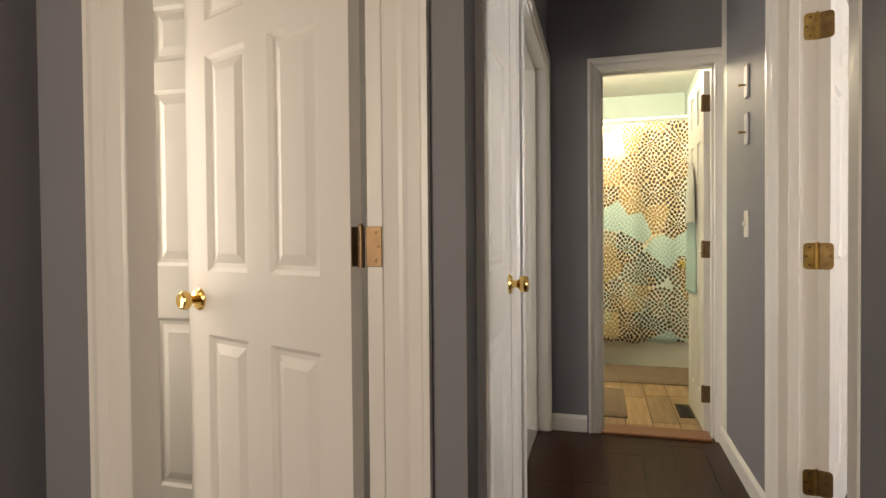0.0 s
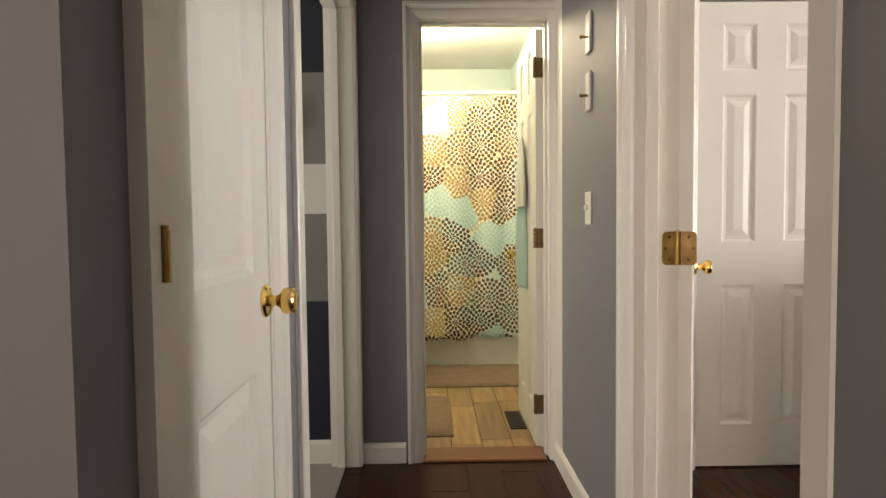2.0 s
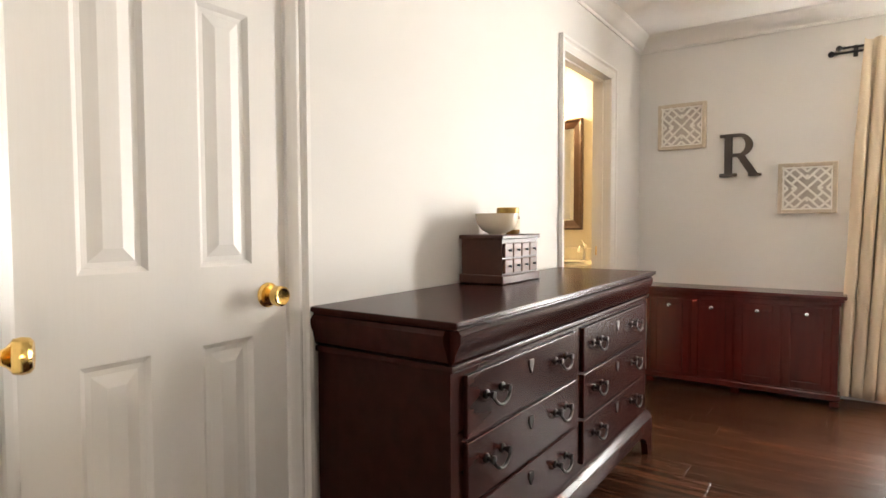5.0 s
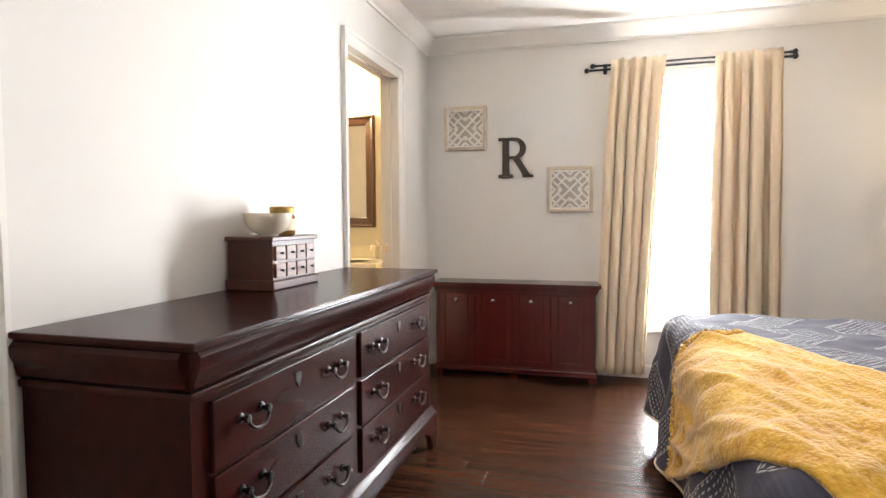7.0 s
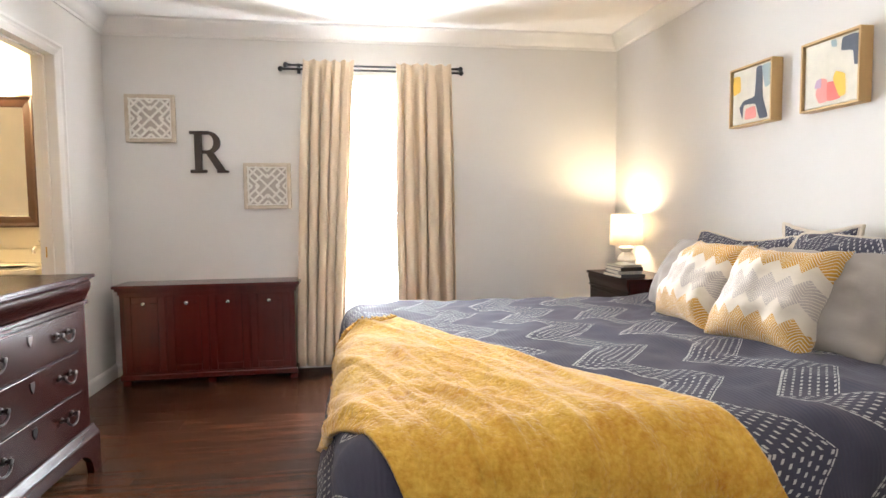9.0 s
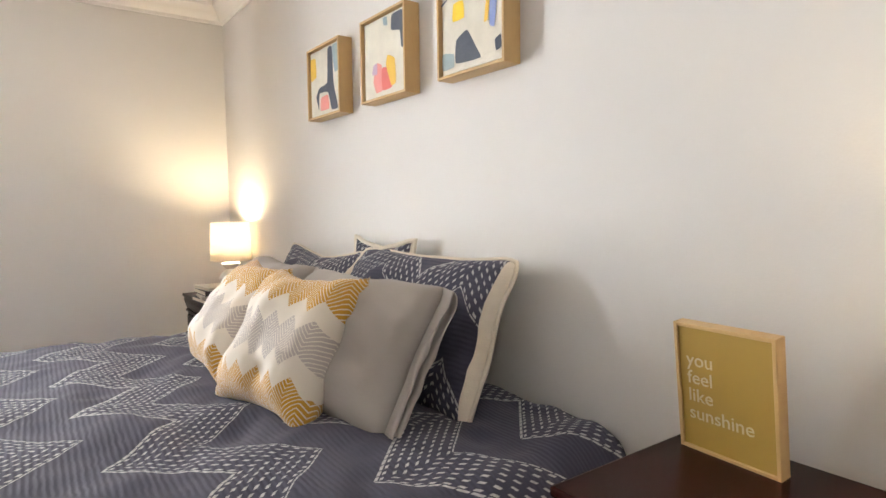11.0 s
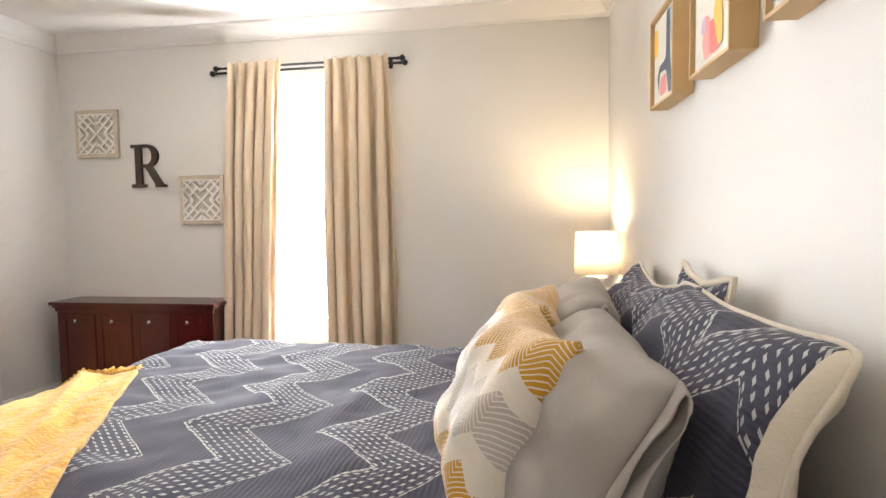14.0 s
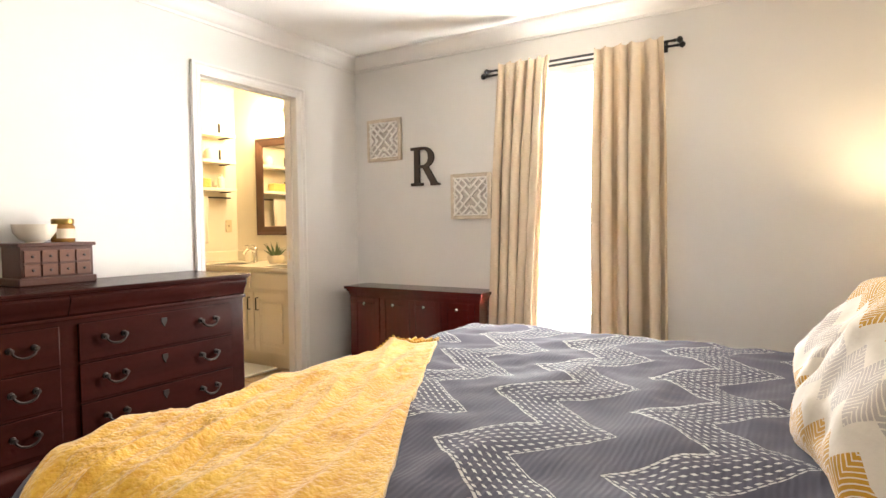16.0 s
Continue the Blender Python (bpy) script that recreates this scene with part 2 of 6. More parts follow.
wall_y("wall_vanity_north", 4.87, 4.99, 2.9, 5.35, (CREAM, CREAM), label="cream bathroom wall with shelves")
wall_x("wall_vanity_west", 2.80, 2.92, 3.43, 4.99, (CREAM, CREAM), label="cream bathroom wall")
# unseen wall; its two openings are made up for the added room lamps
wall_x("wall_study_west", -2.3, -2.18, 1.52, 3.56, (SOFTWHITE, SOFTWHITE), [(1.56, 1.90, 0.7, 2.0), (2.4, 3.2, 0.8, 2.0)], label="white wall of a side room")
# room with painted stripes
bm = bmesh.new()
bands = [(0, 0.74, 0), (0.74, 1.13, 1), (1.13, 1.35, 2), (1.35, 1.75, 1), (1.75, H, 0)]
for a, b, k in bands:
    box(bm, -2.18, YB, a, XL - 0.12, YB + 0.12, b, mat=k)
tagged(part("wall_striped", bm, [NAVY, MIDGREY, SOFTWHITE]), "wall painted in navy, grey and white stripes", "wall", kind="structure")
wall_y("wall_study_south", 1.40, 1.52, -2.3, -1.44, (SOFTWHITE, SOFTWHITE), label="white wall of a side room")
wall_y("wall_study_middle", 1.93, 2.01, -2.18, XL - 0.12, (SOFTWHITE, SOFTWHITE), label="white wall between two side rooms")
wall_y("wall_closet_back", 3.95, 4.0, 1.04, 2.8, (SOFTWHITE, SOFTWHITE), label="plain wall behind the closet")


def slab(name, x0, y0, z0, x1, y1, z1, mat, label, category):
    bm = bmesh.new()
    box(bm, x0, y0, z0, x1, y1, z1)
    return tagged(part(name, bm, mat), label, category, kind="structure")


slab("ceiling", -2.3, -1.92, H, 5.5, 6.1, H + 0.1, CEIL, "white painted ceiling", "ceiling")
slab("floor", -2.3, -1.92, -0.14, 5.5, 6.1, -0.012, JOINT, "dark subfloor under the planks", "floor")
slab("floor_carpet", -2.18, 1.50, -0.012, XL - 0.06, YB, 0.006, material("grey_carpet", (0.34, 0.31, 0.29), 0.95, tint=(0.22, 0.2, 0.19), scale=120, bump=0.9, bump_scale=200), "grey speckled carpet in a side room", "carpet")
slab("ground", -60, -60, -0.6, 60, 60, -0.5, material("lawn", (0.10, 0.14, 0.06), 0.9, scale=2), "green ground outside", "ground")


# ---- trim ----
def casing(bm, a, b, w=0.065, t=0.016):
    """One length of door casing from a to b, both (x, y, z), with the wall's outward side to the right of the way: flat, bead and back band."""
    extrude_profile(bm, [(0, 0), (0, w), (t + 0.006, w), (t + 0.006, w - 0.014), (t, w - 0.020), (t - 0.004, w * 0.55), (t - 0.004, w * 0.45), (t - 0.001, w * 0.38), (t - 0.006, 0.006), (t - 0.010, 0)], a, b, UP)


UP = Vector((0, 0, 1))


def door_trim(name, axis, face, side, lo, hi, top, w=0.065, low=0.0):
    """Casing round an opening on one wall face. axis: the wall's direction; side: +1 or -1, where the face looks."""
    bm = bmesh.new()
    prof = [(0, 0), (0, w), (0.022, w), (0.022, w - 0.014), (0.015, w - 0.021), (0.011, w * 0.55), (0.014, w * 0.45), (0.014, w * 0.36), (0.008, 0.008), (0.004, 0)]

    def put(o, s, z):
        return (s, face + side * o, z) if axis == "x" else (face + side * o, s, z)

    rows = []
    for p, q in prof:
        rows.append([put(p, lo - q, low), put(p, lo - q, top + q), put(p, hi + q, top + q), put(p, hi + q, low)])
    vs = [[bm.verts.new(c) for c in r] for r in rows]
    n = len(vs)
    for k in range(n):
        for j in range(3):
            bm.faces.new((vs[k][j], vs[k][j + 1], vs[(k + 1) % n][j + 1], vs[(k + 1) % n][j]))
    bm.faces.new([v[0] for v in vs])
    bm.faces.new([v[3] for v in vs])
    return tagged(part(name, bm, TRIM), "white moulded door casing", "trim", kind="structure")


def door_jamb(axis, f0, f1, lo, hi, top, stop=None):
    """Lining of an opening through a wall between the faces f0 and f1, with a stop at the depth stop."""
    bm = bmesh.new()
    t = 0.018

    def bx(s0, d0, z0, s1, d1, z1):
        if axis == "x":
            box(bm, s0, d0, z0, s1, d1, z1, 0.002)
        else:
            box(bm, d0, s0, z0, d1, s1, z1, 0.002)

    e = 0.003
    bx(lo - 0.002, f0 - e, 0, lo + t, f1 + e, top - t)
    bx(hi - t, f0 - e, 0, hi + 0.002, f1 + e, top - t)
    bx(lo - 0.002, f0 - e, top - t, hi + 0.002, f1 + e, top + 0.002)
    if stop is not None:
        bx(lo + t, stop, 0, lo + t + 0.011, stop + 0.034, top - t)
        bx(hi - t - 0.011, stop, 0, hi - t, stop + 0.034, top - t)
        bx(lo + t, stop, top - t - 0.011, hi - t, stop + 0.034, top - t)
    return tagged(part("trim_jamb", bm, TRIM), "white painted door jamb", "trim", kind="structure")


# bedroom doorway
door_trim("trim_casing", "y", XR, -1, 1.645, 2.435, 2.025, 0.085)
door_trim("trim_casing", "y", XB, 1, 1.645, 2.435, 2.025, 0.065)
door_jamb("y", XR, XB, 1.63, 2.45, 2.04, 0.798)
tagged(part("trim_casing", boxes((0.668, 1.501, 0, 0.769, 1.558, 2.42), bevel=0.004), TRIM), "white corner trim beside the bedroom doorway", "trim", kind="structure")
# landing doorway
door_trim("trim_casing", "x", 1.40, -1, -1.030, -0.312, 2.025, 0.112)
door_jamb("x", 1.40, 1.50, -1.045, -0.333, 2.04)
tagged(part("trim_jamb", boxes((-0.351, 1.392, 0, -0.3125, 1.3985, 2.02), bevel=0.002), TRIM), "white painted door jamb face", "trim", kind="structure")
# hall closet and side room
door_trim("trim_casing", "y", XL, 1, 1.565, 2.065, 2.02, 0.055)
door_jamb("y", XL - 0.12, XL, 1.56, 2.07, 2.03)
bm = boxes((XL - 0.002, 2.265, 0, XL + 0.016, 2.325, 2.085), (XL - 0.002, 2.325, 2.02, XL + 0.016, 3.395, 2.085), (XL - 0.002, 3.395, 0, XL + 0.016, 3.435, 2.085), bevel=0.004)
tagged(part("trim_casing", bm, TRIM), "white moulded door casing", "trim", kind="structure")
door_jamb("y", XL - 0.12, XL, 2.325, 3.41, 2.03, -0.215)
# bathroom doorway
door_trim("trim_casing", "x", YB, -1, 0.163, 0.748, 1.985, 0.066)
door_jamb("x", YB, YB + 0.12, 0.150, 0.758, 2.0, YB + 0.045)
# bedroom closet, vanity doorway
door_trim("trim_casing", "x", YN, -1, 1.348, 1.985, 2.018, 0.065)
door_jamb("x", YN, YN + 0.12, 1.33, 2.00, 2.03)
door_trim("trim_casing", "x", YN, -1, 3.862, 4.624, 2.018, 0.065)
door_jamb("x", YN, YN + 0.12, 3.845, 4.64, 2.03, YN + 0.05)

# crown moulding round the bedroom
bm = bmesh.new()
cr = [(0, 0), (0, -0.105), (0.010, -0.105), (0.014, -0.088), (0.028, -0.078), (0.045, -0.050), (0.064, -0.028), (0.078, -0.016), (0.082, 0)]
corners = [(XB, south(XB), 1, 1), (XW, south(XW), -1, 1), (XW, YN, -1, -1), (XB, YN, 1, -1)]
rings = [[bm.verts.new((x + sx * p, y + sy * p, H + q - 0.001)) for p, q in cr] for x, y, sx, sy in corners]
for k in range(4):
    a, b = rings[k], rings[(k + 1) % 4]
    for j in range(len(cr) - 1):
        bm.faces.new((a[j], a[j + 1], b[j + 1], b[j]))
tagged(part("trim_crown", bm, TRIM, smooth=True), "white crown moulding under the ceiling", "trim", kind="structure")


def baseboard(a, b, h=0.092):
    bm = bmesh.new()
    extrude_profile(bm, [(-0.001, 0), (0.013, 0), (0.013, h - 0.02), (0.009, h - 0.008), (0.004, h), (-0.001, h)], a, b)
    return tagged(part("baseboard", bm, TRIM), "white wooden baseboard", "baseboard", kind="structure")


for a, b in (((0.672, -1.8, 0), (0.672, 1.50, 0)), ((XR, 2.53, 0), (XR, YB, 0))):
    baseboard(b, a)
baseboard((XL, YB, 0), (0.088, YB, 0))
baseboard((XL, 2.13, 0), (XL, 2.26, 0))
baseboard((XL, 1.40, 0), (XL, 1.505, 0))
baseboard((-0.198, 1.40, 0), (XL, 1.40, 0))
baseboard((-1.32, 1.40, 0), (-1.185, 1.40, 0))
baseboard((-1.32, -1.8, 0), (-1.32, 1.40, 0))
baseboard((4.695, YN, 0), (XW, YN, 0))
baseboard((2.055, YN, 0), (3.79, YN, 0))
baseboard((XW, YN, 0), (XW, YS, 0))
baseboard((XW, south(XW), 0), (XB, south(XB), 0))
baseboard((XB, 2.51, 0), (XB, YN, 0))
baseboard((-1.9, YB, 0), (XL - 0.12, YB, 0), 0.11)


# ---- doors ----
def door_leaf_mesh(w, h, t, cols, name="leaf"):
    """A moulded panel door: x from 0 to w, y from -t to 0, panels sunk on both faces with raised fields."""
    bm = bmesh.new()
    st = 0.108 if cols == 2 else 0.10
    mid = 0.125 if w < 0.68 else 0.100
    if cols == 2:
        pw = (w - 2 * st - mid) / 2
        xs = [(st, st + pw), (st + pw + mid, w - st)]
    else:
        xs = [(st, w - st)]
    zs = [(0.192, 0.803), (0.990, 1.617), (1.718, 1.915)]
    xcut = sorted({0, w, *[c for p in xs for c in p]})
    zcut = sorted({0.008, h, *[c for p in zs for c in p]})
    for side in (0, 1):
        y = -t if side == 0 else 0.0
        s = 1 if side == 0 else -1

        def quad(c):
            bm.faces.new([bm.verts.new(p) for p in c])

        for i in range(len(xcut) - 1):
            for k in range(len(zcut) - 1):
                x0, x1, z0, z1 = xcut[i], xcut[i + 1], zcut[k], zcut[k + 1]
                if (x0, x1) in xs and (z0, z1) in zs:
                    steps = [(0, 0), (0.012, 0.009), (0.024, 0.010), (0.052, 0.002), (0.054, 0.002)]
                    for (i0, d0), (i1, d1) in zip(steps, steps[1:]):
                        o = [(x0 + i0, z0 + i0), (x1 - i0, z0 + i0), (x1 - i0, z1 - i0), (x0 + i0, z1 - i0)]
                        q = [(x0 + i1, z0 + i1), (x1 - i1, z0 + i1), (x1 - i1, z1 - i1), (x0 + i1, z1 - i1)]
                        for j in range(4):
                            j2 = (j + 1) % 4
                            quad([(o[j][0], y + s * d0, o[j][1]), (o[j2][0], y + s * d0, o[j2][1]), (q[j2][0], y + s * d1, q[j2][1]), (q[j][0], y + s * d1, q[j][1])])
                    i1, d1 = steps[-1]
                    quad([(x0 + i1, y + s * d1, z0 + i1), (x1 - i1, y + s * d1, z0 + i1), (x1 - i1, y + s * d1, z1 - i1), (x0 + i1, y + s * d1, z1 - i1)])
                else:
                    quad([(x0, y, z0), (x1, y, z0), (x1, y, z1), (x0, y, z1)])
    z0 = 0.008
    for c in ([(0, -t, z0), (0, 0, z0), (0, 0, h), (0, -t, h)], [(w, -t, z0), (w, 0, z0), (w, 0, h), (w, -t, h)], [(0, -t, h), (w, -t, h), (w, 0, h), (0, 0, h)], [(0, -t, z0), (w, -t, z0), (w, 0, z0), (0, 0, z0)]):
        bm.faces.new([bm.verts.new(p) for p in c])
    bmesh.ops.remove_doubles(bm, verts=bm.verts, dist=0.0003)
    return bm


def knob(parent, x, z, y, s, mat=None):
    """A brass door knob on the face y, standing out towards s."""
    m = Matrix.Translation((x, y, z)) @ Matrix.Rotation(radians(90 if s < 0 else -90), 4, "X")
    rose = part("rosette", lathe([(0.0, 0.0), (0.033, 0.0), (0.033, 0.004), (0.028, 0.009), (0.014, 0.011), (0.0, 0.011)], m), mat or BRASS, parent, "polished brass rosette", smooth=True)
    part("knob", lathe([(0.0, 0.010), (0.0125, 0.010), (0.0115, 0.024), (0.015, 0.030), (0.0255, 0.038), (0.0275, 0.048), (0.0255, 0.058), (0.021, 0.062), (0.015, 0.0605), (0.0, 0.0605)], m), mat or BRASS, parent, "polished brass round knob", smooth=True)


def hinge(parent, z, mat, t=0.035, jamb_angle=None, size=0.092):
    """A butt hinge at the pin (the door's own z axis): barrel with knuckles, the leaf on the door's edge, and the one on the jamb."""
    hg = part("hinge", bmesh.new(), mat, parent)
    bm = bmesh.new()
    for k in range(5):
        cyl(bm, (0, 0.004, z - size / 2 + k * size / 5 + 0.0009), (0, 0.004, z - size / 2 + (k + 1) * size / 5 - 0.0009), 0.0098 if k % 2 else 0.0092, n=16)
    cyl(bm, (0, 0.004, z + size / 2), (0, 0.004, z + size / 2 + 0.004), 0.0045, n=10)
    part("barrel", bm, mat, hg, smooth=True)

    def leaf(name, m, mat=mat):
        bm = bmesh.new()
        vs = box(bm, -0.0015, -0.046, z - size / 2, 0.0022, 0.004, z + size / 2)
        es = [e for e in bm.edges if abs(e.verts[0].co.x - e.verts[1].co.x) > 0.002 and all(v.co.y < -0.02 for v in e.verts)]
        bmesh.ops.bevel(bm, geom=es, offset=0.014, segments=5, affect="EDGES", profile=0.5)
        screws = bmesh.new()
        for q in (-0.031, 0, 0.031):
            yy = -0.026 if q else -0.037
            lathe([(0, 0.0034), (0.0028, 0.0031), (0.0046, 0.0021)], Matrix.Translation((0, yy, z + q)) @ Matrix.Rotation(radians(90), 4, "Y"), 12, screws)
            lathe([(0, 0.0027), (0.0028, 0.0024), (0.0046, 0.0014)], Matrix.Translation((0, yy, z + q)) @ Matrix.Rotation(radians(-90), 4, "Y"), 12, screws)
        ob = part(name, bm, mat, hg)
        ob.matrix_local = m
        part("screws", screws, SCREW, hg, "dark slotted screw heads", smooth=True).matrix_local = m
        return ob

    leaf("hinge_leaf", Matrix.Translation((0.001, 0, 0)), DULLBRASS if mat is OLDBRASS else mat)
    if jamb_angle is not None:
        leaf("hinge_leaf", Matrix.Rotation(radians(jamb_angle), 4, "Z"))
    return hg


def door(name, label, w, h, at, cols=2, knob_x=None, hinges=(), hinge_mat=None, jamb_angle=None, knob_z=0.905, sides=(1, -1), t=0.035):
    d = thing(name, label, "door", at=at)
    d["kind"] = "structure"
    part("leaf", door_leaf_mesh(w, h, t, cols), DOORWHITE, d)
    if knob_x is not None:
        for s in sides:
            knob(d, knob_x, knob_z, 0.0 if s > 0 else -t, s)
    for z in hinges:
        hinge(d, z, hinge_mat or OLDBRASS, t, jamb_angle)
    return d


HZ = (0.215, 1.007, 1.80)
door("door_1", "white six-panel bedroom door standing wide open", 0.762, 2.015, pose(0.892, 2.432, 0, 0, 0, 65), 2, 0.702, HZ, OLDBRASS, 205 - 360)
d = door("door_2", "white six-panel closet door, closed, with brass knob", 0.630, 2.005, pose(1.352, 3.356, 0, 0, 0, 0), 2, 0.570, (), None, None, 0.905, (-1,))
# the landing door is hung the other way round
LANDING = pose(-0.388, 1.383, 0, 0, 0, 158)
d = door("door_3", "white six-panel door standing ajar", 0.71, 2.015, LANDING, 2, 0.648, (), None, None, 0.905, (1,))
hg = thing("door_hinge", "bronze butt hinges between door and jamb", "hinge", "landing door hinges")
for z in (0.24, 1.062, 1.83):
    bm = bmesh.new()
    cyl(bm, (-0.3615, 1.384, z - 0.048), (-0.3615, 1.384, z + 0.048), 0.008, n=12)
    cyl(bm, (-0.3615, 1.384, z + 0.048), (-0.3615, 1.384, z + 0.053), 0.0045, n=10)
    part("barrel", bm, BRONZE, hg, smooth=True)
    bm = boxes((-0.352, 1.3885, z - 0.046, -0.3135, 1.3915, z + 0.046), bevel=0.0012)
    part("hinge_leaf", bm, BRONZE, hg)
    bm = boxes((-0.003, -0.034, z - 0.046, -0.0002, -0.001, z + 0.046), bevel=0.001)
    part("hinge_leaf", bm, BRONZE, hg).matrix_local = LANDING
    for q in (-0.032, 0, 0.032):
        bm = bmesh.new()
        cyl(bm, (-0.328 if q else -0.322, 1.3895, z + q), (-0.328 if q else -0.322, 1.3872, z + q), 0.0042, 0.0030, 10)
        part("screw", bm, SCREW, hg, "dark screw head")
d = door("door_4", "white narrow panelled hall closet door, closed", 0.470, 2.0, pose(XL - 0.036, 1.581, 0, 0, 0, 90), 1, 0.440, (), None, None, 0.930, (-1,))
bm = bmesh.new()
for z in HZ:
    cyl(bm, (0.004, -0.040, z + 0.005), (0.004, -0.040, z + 0.070), 0.0065, n=10)
    cyl(bm, (0.004, -0.040, z + 0.070), (0.004, -0.040, z + 0.076), 0.005, n=8)
hb = part("hinge_barrel", bm, OLDBRASS, d, "aged brass hinge barrels")
door("door_5", "white six-panel bathroom door standing open", 0.57, 1.975, pose(0.705, 3.570, 0, 0, 0, 90), 2, 0.51, HZ, BRONZE, None, 0.905, (1,), 0.035)
d = door("door_6", "white six-panel closet door in the next room", 0.72, 2.015, pose(-1.80, 1.928, 0, 0, 0, 0), 2, None, (), None, None, 0.905, ())


def strike(name, where, axis, s):
    x, y, z = where
    bm = bmesh.new()
    if axis == "y":
        box(bm, x - 0.014, y, z - 0.028, x + 0.014, y + s * 0.0016, z + 0.028, 0.0005)
    part_ob = thing(name, "small brass strike plate on the jamb", "strike plate", "strike plates")
    part("plate", bm, BRASS, part_ob)
    bm = bmesh.new()
    box(bm, x - 0.006, y + s * 0.0014, z - 0.012, x + 0.006, y + s * 0.0024, z + 0.012)
    part("latch_hole", bm, JOINT, part_ob)


strike("strike_plate", (-0.195, 3.392, 0.915), "y", -1)
bm = bmesh.new()
sp = thing("strike_plate", "small brass strike plate on the jamb", "strike plate", "strike plates")
box(bm, 4.6195, 3.375, 0.88, 4.6225, 3.405, 0.94, 0.0005)
part("plate", bm, BRASS, sp)

# threshold and attic hatch
bm = boxes((0.163, YB - 0.02, 0.0, 0.727, YB + 0.135, 0.014), bevel=0.005)
tagged(part("threshold", bm, material("oak_threshold", (0.19, 0.075, 0.032), 0.4, scale=9, stretch=(0.4, 5, 5), bump=0.1)), "brown wooden threshold strip in the doorway", "threshold", kind="structure")
hatch = thing("attic_hatch", "white framed attic hatch with plank panel in the ceiling", "hatch")
bm = boxes((-0.06, 2.55, H - 0.02, 0.0, 3.36, H), (0.66, 2.55, H - 0.02, 0.72, 3.36, H), (0.0, 2.55, H - 0.02, 0.66, 2.61, H), (0.0, 3.30, H - 0.02, 0.66, 3.36, H), bevel=0.004)
part("frame", bm, TRIM, hatch)
for k in range(5):
    bm = boxes((0.002 + k * 0.132, 2.612, H - 0.012, 0.126 + k * 0.132, 3.298, H - 0.003), bevel=0.003)
    part("board", bm, material("aged_pine_board", (0.30, 0.25, 0.19), 0.7, scale=8, stretch=(5, 0.5, 5)), hatch)

# ---- bedroom: window, curtains ----
GLASS = bpy.data.materials.new("clear_glass")
GLASS.use_nodes = True
g = GLASS.node_tree.nodes["Principled BSDF"]
g.inputs["Transmission Weight"].default_value, g.inputs["Roughness"].default_value, g.inputs["IOR"].default_value = 1.0, 0.02, 1.45
MIRROR = material("silvered_mirror", (0.9, 0.9, 0.88), 0.02, 1.0)
LINEN = material("tan_linen_curtain", (0.74, 0.605, 0.44), 0.85, tint=(0.70, 0.57, 0.41), scale=60, bump=0.03, bump_scale=260, stretch=(1, 1, 1))
lt = LINEN.node_tree
tl = lt.nodes.new("ShaderNodeBsdfTranslucent")
tl.inputs[0].default_value = (0.76, 0.62, 0.45, 1)
mx = lt.nodes.new("ShaderNodeMixShader")
mx.inputs[0].default_value = 0.05
lt.links.new(lt.nodes["Principled BSDF"].outputs[0], mx.inputs[1])
lt.links.new(tl.outputs[0], mx.inputs[2])
lt.links.new(mx.outputs[0], lt.nodes["Material Output"].inputs[0])
win = thing("window_1", "tall white window between tan curtains, very bright", "window")
win["kind"] = "structure"
part("window_frame", boxes((5.27, 1.14, 0.34, 5.33, 1.19, 2.10), (5.27, 1.81, 0.34, 5.33, 1.86, 2.10), (5.27, 1.19, 0.34, 5.33, 1.81, 0.39), (5.27, 1.19, 2.05, 5.33, 1.81, 2.10), (5.28, 1.19, 1.20, 5.325, 1.81, 1.24), bevel=0.004), TRIM, win)
part("window_sill", boxes((5.225, 1.10, 0.315, 5.30, 1.90, 0.34), bevel=0.006), TRIM, win)
for a, b in ((0.39, 1.20), (1.24, 2.05)):
    pane = part("pane", boxes((5.300, 1.19, a, 5.305, 1.81, b)), GLASS, win)
    pane.visible_shadow = False
bd = part("backdrop", boxes((7.6, -1.5, -0.5, 7.65, 4.5, 4.0)), glow("bright_overcast_sky", (1.0, 1.0, 1.0), 4.5))
tagged(bd, "white bright daylight outside the window", "backdrop", kind="structure")


